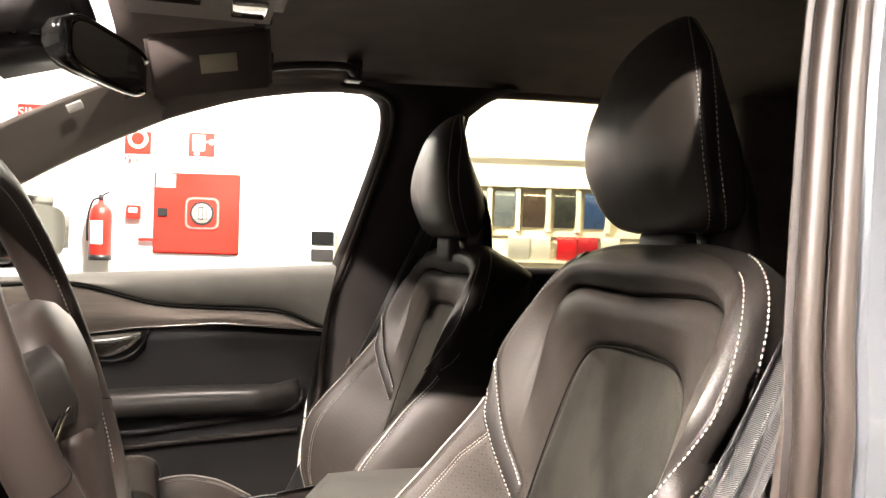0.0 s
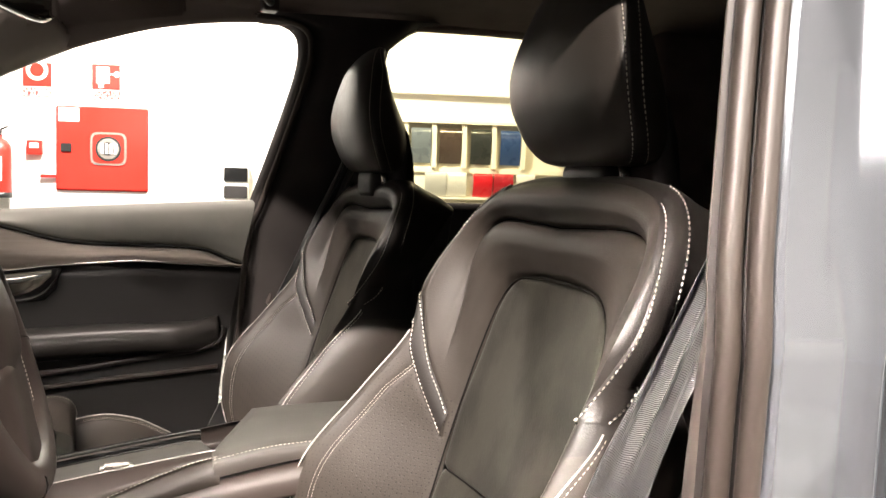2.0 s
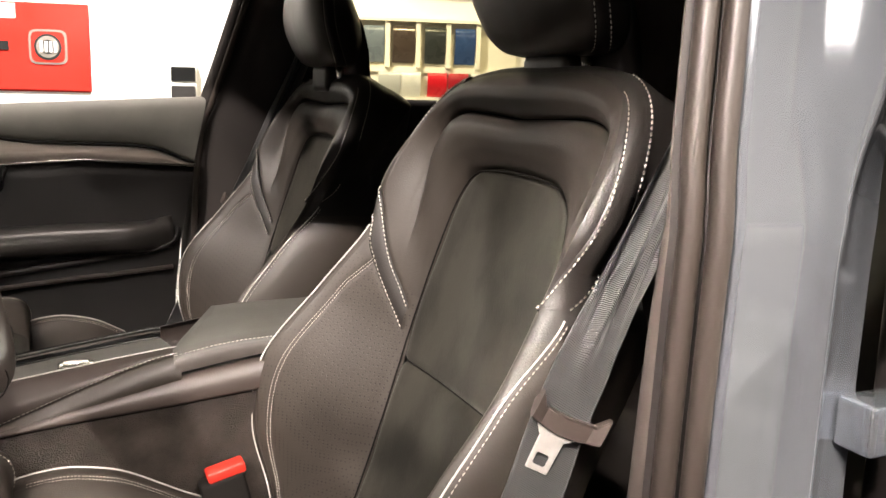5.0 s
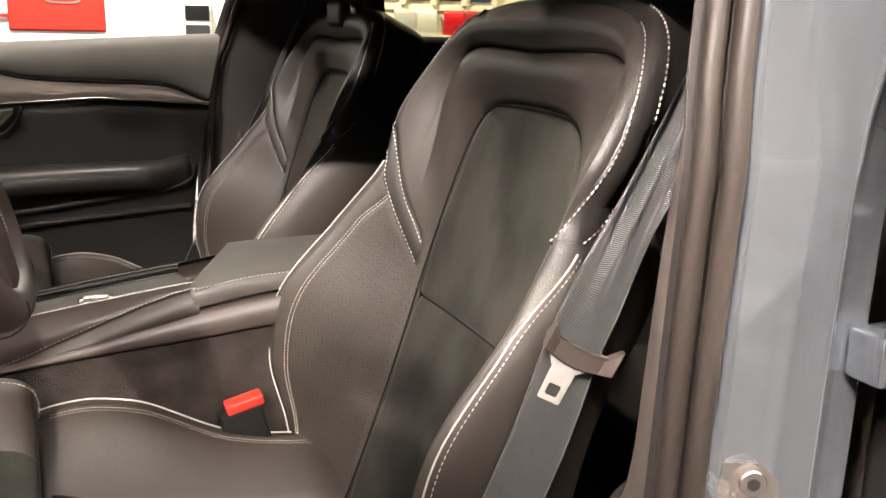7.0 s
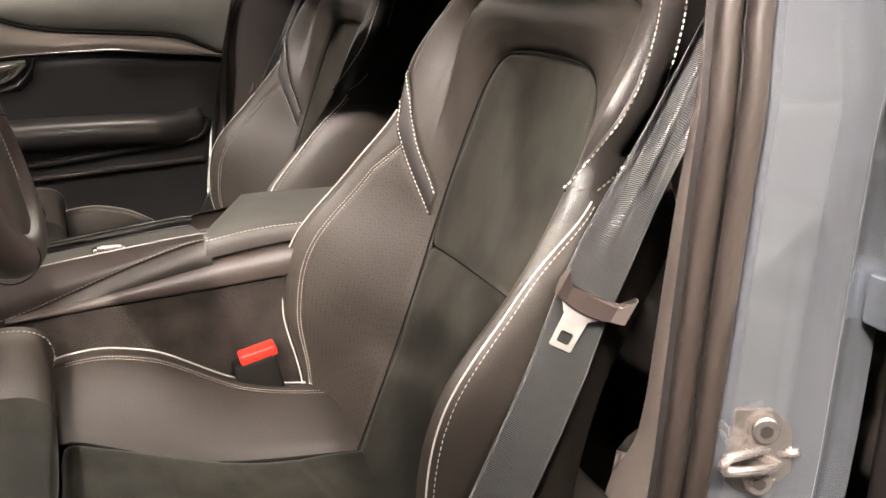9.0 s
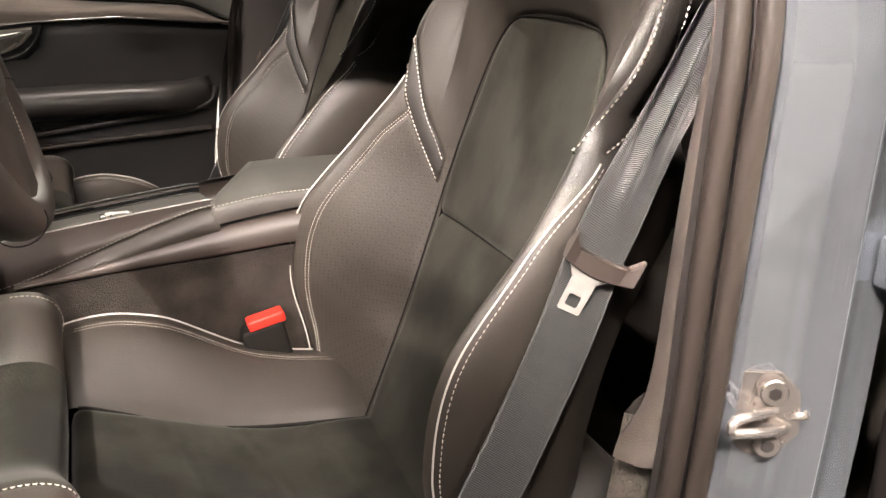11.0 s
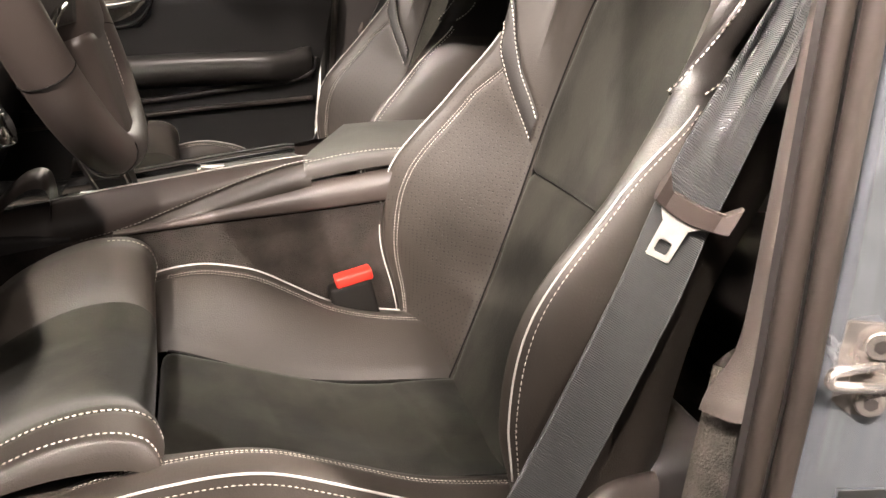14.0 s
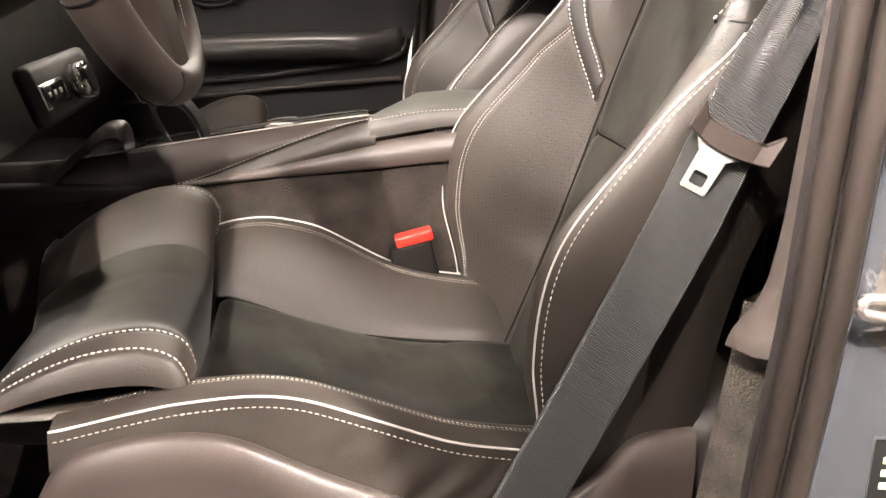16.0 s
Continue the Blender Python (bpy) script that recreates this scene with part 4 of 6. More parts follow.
    # feet on the car's floor
    for sx in (-0.66, -0.36):
        for sy in (-0.19, 0.19):
            rbox("rail_foot", (sx - 0.03, sy - 0.02, 0.40), (sx + 0.03, sy + 0.02, 0.51), PLASTIC, seat, r=0.004)
    return seat


driver = car_seat((0, -0.38, 0))
passenger = copy_thing(driver, pose(0.010, 0.38, -0.004))
# the passenger's headrest is tipped forwards
for ob in passenger.children:
    if min(v.co.z for v in ob.data.vertices) > 1.19 and max(v.co.z for v in ob.data.vertices) > 1.27:
        ob.matrix_basis = pose(-0.036, 0, 0) @ ob.matrix_basis


# ---- car shell ----
car = thing("car", "grey-blue painted car shell with dark headliner, pillars and carpet", "car")


def lean(z):
    """How far the side leans in above the belt line."""
    return max(0.0, z - 1.15) * 0.14


FLOOR_Z = 0.40
rbox("floor_pan", (-1.45, -0.76, 0.30), (2.3, 0.76, FLOOR_Z), CARPET, car, "dark carpeted floor", r=0.01)
rbox("underbody", (-1.3, -0.6, -0.008), (-1.1, 0.6, 0.30), PLASTIC, car, r=0.02)
rbox("underbody", (1.7, -0.6, -0.008), (1.9, 0.6, 0.30), PLASTIC, car, r=0.02)
# headliner and outer roof
ys = np.linspace(-0.66, 0.66, 25)
xsr = np.linspace(-0.62, 2.2, 30)
HL = [[(x, y, 1.655 - 0.055 * abs(y / 0.66) ** 6 - 0.018 * max(0, -x - 0.2) - 0.05 * max(0, x - 1.2)) for y in ys] for x in xsr]
sheet("headliner", HL, HEADLINER, car, "charcoal fabric headliner")
RF = [[(x, y * 1.03, 1.74 - 0.12 * abs(y / 0.66) ** 4 - 0.05 * max(0, -x - 0.2) - 0.05 * max(0, x - 1.2)) for y in ys] for x in xsr]
sheet("roof", RF, PAINT, car)
sheet("windscreen_header", [[(-0.62, y, 1.648 - 0.10 * abs(y / 0.66) ** 4), (-0.70, y, 1.640 - 0.10 * abs(y / 0.66) ** 4), (-0.76, y, 1.615 - 0.10 * abs(y / 0.66) ** 4), (-0.74, y, 1.66 - 0.10 * abs(y / 0.66) ** 4), (-0.62, y, 1.735 - 0.12 * abs(y / 0.66) ** 4)] for y in ys], HEADLINER, car)
# far side: window line of the front door, roof rail, pillars
WIN = [(-1.15, 1.245), (-1.0, 1.328), (-0.89, 1.393), (-0.785, 1.448), (-0.677, 1.500), (-0.565, 1.542), (-0.449, 1.568), (-0.329, 1.582), (-0.262, 1.581), (-0.232, 1.562), (-0.229, 1.525), (-0.238, 1.464), (-0.284, 1.314), (-0.324, 1.200)]
wy = lambda z: 0.745 - lean(z)
top_edge = cr(WIN[:9], 60)
for sg in (1, -1):
    rail = []
    for n_, (x, z) in enumerate(cr(WIN[3:9] + [(0.2, 1.597), (0.7, 1.590), (1.3, 1.560), (1.9, 1.50)], 70)):
        g = float(sstep(-2, 14, n_))
        rail.append([(a, sg * (wy(z) + 0.006 + (abs(b) - wy(z) - 0.006) * g), z + 0.004 + (c - z - 0.004) * g) for a, b, c in [(x, sg * (wy(z) + 0.03), z - 0.004), (x, sg * wy(z), z - 0.006), (x, sg * (wy(z) - 0.012), z + 0.002), (x, sg * 0.655, z + 0.030), (x, sg * 0.635, 1.600 + (z - 1.58) * 0.7), (x, sg * 0.60, 1.66 + (z - 1.58) * 0.5), (x, sg * 0.66, 1.70 + (z - 1.58) * 0.6), (x, sg * (wy(z) + 0.03), z + 0.04)]])
    sheet("roof_rail", rail, HEADLINER, car, "dark roof side rail", close_c=True, cap=True)
# A pillar trim on the far side
ap = []
for x, z in cr(WIN[:5], 30):
    f = (x + 1.15) / 0.473
    ap.append([(x, wy(z) + 0.03, z), (x, wy(z), z), (x - 0.010, wy(z) - 0.03, z + 0.022), (x - 0.055 - 0.03 * (1 - f), wy(z) - 0.075, z + 0.068), (x - 0.07 - 0.03 * (1 - f), wy(z) - 0.078, z + 0.072), (x - 0.07, wy(z), z + 0.075)])
sheet("a_pillar", ap, ATRIM, car, "grey fabric-covered windscreen pillar", close_c=True, cap=True)
rbox("airbag_badge", (-0.862, 0.604, 1.488), (-0.832, 0.609, 1.505), PAPER, car, "small pale badge", r=0.002, rot=(14, -26, 0))
nap = np.array(ap) * np.array([1, -1, 1])
sheet("a_pillar", nap, TRIM, car, "grey fabric-covered windscreen pillar", close_c=True, cap=True)
# far B pillar, between the two windows
REARW = [(0.020, 1.205), (-0.012, 1.32), (-0.036, 1.45), (-0.036, 1.504), (-0.014, 1.550), (0.039, 1.588), (0.10, 1.596)]
fr = cr([(-0.380, 0.40), (-0.372, 0.80), (-0.352, 1.10), (-0.322, 1.200), (-0.284, 1.314), (-0.238, 1.464), (-0.229, 1.530), (-0.242, 1.566), (-0.285, 1.583), (-0.345, 1.588)], 60)
rr_ = cr([(0.03, 0.40), (0.03, 0.80), (0.03, 1.10), (0.020, 1.205), (-0.012, 1.32), (-0.036, 1.45), (-0.030, 1.53), (-0.010, 1.556), (0.039, 1.590), (0.10, 1.60)], 60)
bp = []
for (x1, z1), (x2, z2) in zip(fr, rr_):
    y1, y2 = wy(z1), wy(z2)
    bp.append([(x1, y1 + 0.05, z1), (x1, y1 + 0.004, z1), (x1 + 0.012, y1 - 0.022, z1), (x1 + 0.030, y1 - 0.010, z1), (x1 + 0.045, y1 - 0.040, z1 + 0.3 * (z2 - z1)), (x1 + 0.5 * (x2 - x1), y1 - 0.055, (z1 + z2) / 2), (x2 - 0.05, y2 - 0.045, z2), (x2 - 0.01, y2 - 0.006, z2), (x2, y2 + 0.05, z2)])
sheet("b_pillar", bp, DARKTRIM, car, "dark central door pillar", flip=True)
tube("door_seal", [(x + 0.016, wy(z) - 0.018, z - 0.002) for x, z in fr], 0.0065, TRIM, car, "rubber door seal")
# rear side of the cabin
rbox("rear_door_panel", (0.02, 0.715, 0.40), (1.05, 0.80, 1.205), PLASTIC, car, r=0.015)
rbox("rear_quarter", (0.60, 0.60, 0.40), (2.25, 0.80, 1.64), HEADLINER, car, r=0.03)
rbox("rear_quarter", (0.95, -0.80, 0.40), (2.25, -0.62, 1.62), HEADLINER, car, r=0.03)
rbox("tailgate", (2.2, -0.78, 0.40), (2.3, 0.78, 1.62), HEADLINER, car, r=0.02)
rbox("rear_door_panel", (-0.05, -0.84, 0.40), (1.0, -0.74, 1.205), PLASTIC, car, r=0.015)
g = sheet("rear_side_glass", [[(x, wy(z) + 0.012, z) for x in (-0.05, 1.0)] for z in (1.19, 1.61)], TINT, car, "tinted rear side glass")
g.visible_shadow = False
# near pane is out of view; darkened to keep light off the rear seats
sheet("rear_side_glass", [[(x, -(wy(z) + 0.012), z) for x in (-0.03, 1.0)] for z in (1.19, 1.60)], DARKGLASS, car, "unseen near rear glass, made dark to cut light")
ws = sheet("windscreen", [[(-0.75, y, 1.60), (-1.10, y, 1.375), (-1.45, y, 1.12)] for y in np.linspace(-0.66, 0.66, 9)], CLEAR, car, "clear windscreen glass")
ws.visible_shadow = False
rbox("cowl", (-1.75, -0.78, 0.40), (-1.35, 0.78, 1.10), PLASTIC, car, r=0.04)

# near B pillar: trim, seals and painted shut face
def shut(z):
    """Front edge of the painted face at a height."""
    return float(np.interp(z, [0.3, 0.776, 0.9, 1.01, 1.115, 1.2, 1.27, 1.36, 1.416, 1.64], [-0.270, -0.258, -0.2485, -0.245, -0.241, -0.236, -0.226, -0.213, -0.203, -0.150]))


TL = cr([(-0.300, 0.860), (-0.296, 0.872), (-0.280, 0.895), (-0.2725, 0.930), (-0.268, 0.995), (-0.263, 1.067), (-0.257, 1.124), (-0.247, 1.196), (-0.233, 1.289), (-0.220, 1.368), (-0.207, 1.43), (-0.165, 1.60)], 70)
pt = []
for x, z in TL:
    o, e = lean(z), shut(z)
    pt.append([(x + 0.16, -0.660 + o, z), (x + 0.07, -0.690 + o, z), (x + 0.030, -0.712 + o, z), (x + 0.008, -0.728 + o, z), (x, -0.737 + o, z), (min(x + 0.010, e - 0.028), -0.757 + o, z), (e - 0.024, -0.766 + o, z), (e - 0.018, -0.775 + o, z)])
sheet("pillar_trim", pt, TRIM, car, "grey-brown textured pillar trim", flip=True)
SF = []
for x, z in cr([(-0.316, 0.42), (-0.311, 0.62), (-0.298, 0.76), (-0.288, 0.845), (-0.283, 0.885)], 24):
    e = shut(z)
    SF.append([(x + 0.16, -0.66, z), (x + 0.05, -0.690, z), (x + 0.018, -0.708, z), (x, -0.722, z), (x + 0.016, -0.742, z), (e - 0.026, -0.762, z), (e - 0.02, -0.775, z)])
sheet("pillar_felt", SF, SCUFF, car, "grey felt lower pillar cover", flip=True)
zs_ = np.linspace(0.36, 1.64, 50)
for dx, cy, r in ((-0.0215, -0.772, 0.0082), (-0.0065, -0.783, 0.0082)):
    tube("door_seal", [(shut(z) + dx, cy + lean(z), z) for z in zs_], r, RUBBER, car, "rubber door seal", n=12)
sheet("seal_channel", [[(shut(z) - 0.032, -0.764 + lean(z), z), (shut(z) + 0.004, -0.776 + lean(z), z)] for z in zs_], PLASTIC, car)
edge_sec = [(-0.004, -0.760), (-0.001, -0.771), (0.004, -0.7775), (0.008, -0.7808), (0.0115, -0.7830), (0.0140, -0.7837), (0.0235, -0.7849), (0.0325, -0.7861)]
low_sec = cr(edge_sec + [(0.045, -0.7880), (0.062, -0.7910), (0.071, -0.7945), (0.077, -0.7990), (0.0815, -0.8015), (0.086, -0.8005), (0.091, -0.796), (0.097, -0.789), (0.108, -0.785), (0.135, -0.784)], 110)
high_sec = cr(edge_sec + [(0.045, -0.7885), (0.058, -0.7925), (0.068, -0.7990), (0.078, -0.8060), (0.088, -0.8115), (0.096, -0.8145), (0.102, -0.8160), (0.106, -0.8155), (0.111, -0.811), (0.135, -0.795)], 110)
body = []
for z in np.linspace(0.30, 1.64, 110):
    f = float(sstep(1.13, 1.27, z))
    mixed = low_sec * (1 - f) + high_sec * f
    body.append([(shut(z) + x, y + lean(z) + 0.005 * math.sin((z - 0.9) * 3.2) * x / 0.1, z) for x, y in mixed])
sheet("door_shut_face", body, PAINT, car, "glossy grey-blue painted door shut face", flip=True)
rbox("rear_door_skin", (-0.080, -0.93, 0.36), (0.98, -0.83, 1.18), PAINT, car, r=0.02)
tube("rear_door_seal", [(shut(z) + 0.122, -0.818 + lean(z), z) for z in np.linspace(1.12, 1.62, 20)], 0.011, RUBBER, car, n=10)
rbox("rear_window_frame", (-0.085, -0.825, 1.16), (-0.02, -0.78, 1.58), GLOSS, car, r=0.008)
rbox("sill", (-1.15, -0.86, 0.28), (1.0, -0.70, 0.43), PAINT, car, r=0.03)
rbox("sill_trim", (-1.10, -0.735, 0.425), (-0.27, -0.665, 0.455), PLASTIC, car, r=0.008)

# door striker
def striker():
    t = thing("door_striker", "zinc-plated steel door striker bolted to the painted shut face", "striker", (-0.213, -0.7895, 0.907))
    t.rotation_euler = (0, 0, radians(-24))
    m = Matrix(((1, 0, 0, 0), (0, 0, -1, 0), (0, 1, 0, 0), (0, 0, 0, 1)))
    out = [(-0.021, 0.012), (-0.019, 0.033), (0.006, 0.033), (0.021, 0.018), (0.024, -0.014), (0.006, -0.034), (-0.010, -0.032), (-0.022, -0.024)]
    slab("plate", out, 0.0035, STEEL, t, "", m, bevel=0.001)
    slab("raised_plate", [(a * 0.72 + 0.003, b * 0.80) for a, b in out], 0.0022, STEEL, t, "", m @ Matrix.Translation((0, 0, 0.0037)), bevel=0.0009)
    for dz in (0.0195, -0.0205):
        cyl("bolt", (0.001, -0.0058, dz), (0.001, -0.0105, dz), 0.0098, STEEL, t, bevel=0.001)
        cyl("bolt_socket", (0.001, -0.0104, dz), (0.001, -0.0112, dz), 0.0048, PLASTIC, t, n=6)
    bar = cr([(0.014, -0.004, -0.0075), (0.006, -0.013, -0.0068), (-0.010, -0.022, -0.0040), (-0.024, -0.0295, -0.0008), (-0.0305, -0.0330, 0.0012), (-0.0325, -0.0335, 0.0042), (-0.0315, -0.0325, 0.0078), (-0.028, -0.029, 0.0088), (-0.018, -0.022, 0.0078), (-0.006, -0.014, 0.0066), (0.004, -0.006, 0.0055)], 60)
    tube("loop", bar, 0.0036, STEEL, t, "bent steel loop", n=12)
    cyl("stub", (0.016, -0.004, 0.0), (0.0275, -0.0055, 0.002), 0.0034, STEEL, t)
    return t


striker()
hg = rbox("door_hinge", (-0.131, -0.818, 0.990), (-0.088, -0.784, 1.028), PAINT, car, "grey-blue painted rear door hinge", r=0.004)
cyl("bolt", (-0.112, -0.818, 1.006), (-0.112, -0.823, 1.006), 0.008, STEEL, hg, bevel=0.001)
stk = thing("tyre_sticker", "black pressure sticker with pale printed marks on the painted pillar", "sticker", (-0.2195, -0.7884, 0.8165))
stk.rotation_euler = (0, 0, radians(-10))
rbox("sheet", (0.0, -0.0012, -0.13), (0.048, 0.0, 0.0), BLACKL, stk, r=0.0005)
for zb, wb in ((-0.012, 0.020), (-0.021, 0.026), (-0.030, 0.018), (-0.052, 0.030), (-0.066, 0.024), (-0.080, 0.030), (-0.1, 0.022)):
    rbox("print", (0.006, -0.0022, zb - 0.0045), (0.006 + wb, -0.0013, zb), LABEL, stk, r=0)

# ---- far front door ----
door = thing("passenger_door", "black trimmed passenger door with aluminium strip, armrest and chrome handle", "door")
slant = lambda x, z: x - float(np.interp(z, [0.4, 0.85, 1.09, 1.20], [0.10, 0.073, 0.026, 0.0])) * max(0.0, (x + 1.12) / 0.80) ** 2
bx = np.linspace(-1.12, -0.318, 60)
belt = np.interp(bx, [-1.12, -0.901, -0.67, -0.324], [1.150, 1.168, 1.182, 1.201])
seam = np.interp(bx, [-1.12, -0.95, -0.886, -0.80, -0.745, -0.69, -0.576, -0.459, -0.400, -0.368, -0.335, -0.322], [1.175, 1.164, 1.157, 1.144, 1.126, 1.113, 1.108, 1.105, 1.099, 1.088, 1.066, 1.062])
low = np.interp(bx, [-1.12, -0.862, -0.722, -0.552, -0.345], [1.020, 1.048, 1.065, 1.074, 1.062])
seam = np.convolve(np.pad(seam, 3, mode="edge"), np.ones(7) / 7, "valid")
seam = np.minimum(seam, belt - 0.012)
seam = np.maximum(seam, low + 0.002)
sheet("window_sill_pad", [[(slant(a, c), b_, c) for a, b_, c in [(x, 0.775, b + 0.002), (x, 0.742, b + 0.001), (x, 0.730, b - 0.006), (x, 0.720, b - 0.02), (x, 0.7145, (b + s) / 2 - 0.004), (x, 0.7145, s + 0.006), (x, 0.719, s + 0.0015), (x, 0.724, s)]] for x, b, s in zip(bx, belt, seam)], DOORPAD, door, "soft grey upper door pad")
sheet("trim_strip", [[(slant(a, c), b_, c) for a, b_, c in [(x, 0.724, s - 0.001), (x, 0.712, s - 0.003), (x, 0.7095, s - 0.012), (x, 0.703, (s + l) / 2), (x, 0.701, l + 0.004), (x, 0.706, l), (x, 0.716, l - 0.001)]] for x, s, l in zip(bx, np.maximum(seam, low + 0.004), low)], ALU, door, "brushed aluminium trim strip")
tube("trim_edge", [(slant(x, l), 0.7005, l + 0.001) for x, l in zip(bx, low)], 0.0022, CHROME, door, "thin chrome edge")
tube("seam", [(slant(x, s), 0.7125, s - 0.0015) for x, s in zip(bx, np.maximum(seam, low + 0.004))], 0.0030, SEAM, door)
sp = [(slant(x, s), 0.7135, s + 0.0065) for x, s in zip(bx, seam)]
stitch("stitching", sp, [(0, -1, 0)] * len(sp), door, material=PAD)
DOORBLACK = mat("black_door_panel", (0.012, 0.011, 0.0105), 0.5, grain=0.3, grain_size=0.001, mottle=0.15)
sheet("lower_panel", [[(slant(a, c), b_, c) for a, b_, c in [(x, 0.716, l - 0.001), (x, 0.707, l - 0.004), (x, 0.703, l - 0.03), (x, 0.705, 0.90), (x, 0.700, 0.80), (x, 0.690, 0.62), (x, 0.70, 0.40), (x, 0.78, 0.40)]] for x, l in zip(bx, low)], DOORBLACK, door, "black lower door panel")
DARKPAD = mat("black_vinyl", (0.030, 0.028, 0.026), 0.36, grain=0.4, grain_size=0.0015, mottle=0.1)
AR = []
for x in np.linspace(-1.05, -0.398, 50):
    f = float(sstep(-0.398, -0.50, x))
    up = 0.012 * float(sstep(-0.46, -0.40, x))
    zt = 0.932 + 0.008 * math.sin((x + 0.8) * 6) + up
    yo = 0.706 - 0.066 * (0.35 + 0.65 * f)
    AR.append([(x, 0.708, zt + 0.008), (x, 0.700, zt + 0.007), (x, yo + 0.020, zt + 0.002), (x, yo + 0.006, zt - 0.006), (x, yo, zt - 0.022), (x, yo + 0.006, zt - 0.040), (x, 0.690, zt - 0.056), (x, 0.708, zt - 0.062)])
sheet("armrest", AR, DARKPAD, door, "padded leather armrest", close_c=True, cap=True)
tube("pocket_lip", cr([(-1.0, 0.690, 0.835), (-0.738, 0.690, 0.853), (-0.55, 0.690, 0.876), (-0.43, 0.690, 0.892), (-0.395, 0.694, 0.910), (-0.388, 0.70, 0.935)], 40), 0.006, PLASTIC, door)
tube("pocket_lip", cr([(-1.0, 0.682, 0.800), (-0.66, 0.682, 0.833), (-0.50, 0.682, 0.845), (-0.40, 0.688, 0.852)], 30), 0.005, SHIELD, door)
hdl = surf("handle_recess", [(-0.856, 0.7005, 1.050), (-0.706, 0.7005, 1.063), (-0.712, 0.7005, 1.020), (-0.735, 0.7005, 0.998), (-0.805, 0.7005, 0.990), (-0.85, 0.7005, 1.015)], [(0, 1, 2, 3, 4, 5)], GLOSS, door, "glossy black handle bowl", smooth=False)
tube("bowl_rim", cr([(-0.848, 0.7000, 1.046), (-0.842, 0.6985, 1.020), (-0.815, 0.6975, 1.002), (-0.774, 0.6975, 0.998), (-0.738, 0.6980, 1.010), (-0.716, 0.6990, 1.036), (-0.706, 0.7000, 1.060)], 40), 0.0042, GLOSS, door, "glossy black rim of the handle bowl")
hp_ = []
for k in np.linspace(0, 1, 14):
    x = -0.842 + 0.120 * k
    zt = 1.046 + 0.012 * k
    zb = zt - 0.042 * math.sin(math.pi * (0.16 + 0.74 * k)) - 0.002
    hp_.append([(x, 0.695, zt), (x, 0.688, zt - 0.004), (x, 0.690, (zt + zb) / 2), (x, 0.6985, zb)])
sheet("door_handle", hp_, CHROME, door, "chrome door pull")
gl = sheet("window_pane", [[(x, wy(z) + 0.016, z) for x in (-1.15, -0.22)] for z in (1.16, 1.60)], CLEAR, door, "clear side glass")
gl.visible_shadow = False
em = thing("wing_mirror", "black door mirror with reflecting glass outside the far window", "mirror", (-0.982, 1.0, 1.258))
em.rotation_euler = (0, 0, radians(-30))
bm = bmesh.new()
bmesh.ops.create_cube(bm, size=1)
for v in bm.verts:
    v.co = Vector((v.co.x * 0.11, v.co.y * 0.25 - 0.020, v.co.z * 0.165))
bmesh.ops.bevel(bm, geom=list(bm.edges), offset=0.045, segments=5, affect="EDGES")
part("housing", bm, GLOSS, em, "glossy black housing")
ga = np.linspace(0, 2 * np.pi, 40, endpoint=False)
surf("mirror_pane", [(0.0565, -0.034 + 0.078 * np.sign(np.cos(a)) * abs(np.cos(a)) ** 0.5, 0.058 * np.sign(np.sin(a)) * abs(np.sin(a)) ** 0.5) for a in ga], [tuple(range(40))], MIRROR, em, "mirror glass", smooth=False)
rbox("arm", (-0.03, -0.27, -0.075), (0.02, -0.08, -0.045), GLOSS, em, r=0.01)

# ---- centre console ----
con = thing("center_console", "leather-wrapped center console with armrest, tray and carpeted sides", "console")
cx = np.linspace(-1.02, -0.20, 60)
lo_c = np.interp(cx, [-1.02, -0.729, -0.611, -0.506, -0.419, -0.2], [0.780, 0.823, 0.834, 0.841, 0.849, 0.862])
sheet("carpet_side", [[(x, -0.131, 0.40), (x, -0.131, z - 0.003), (x, -0.120, z)] for x, z in zip(cx, lo_c)], CARPET, con, "dark carpeted console side", flip=True)
sheet("carpet_side", [[(x, 0.131, 0.40), (x, 0.131, z - 0.003), (x, 0.120, z)] for x, z in zip(cx, lo_c)], CARPET, con, "dark carpeted console side")
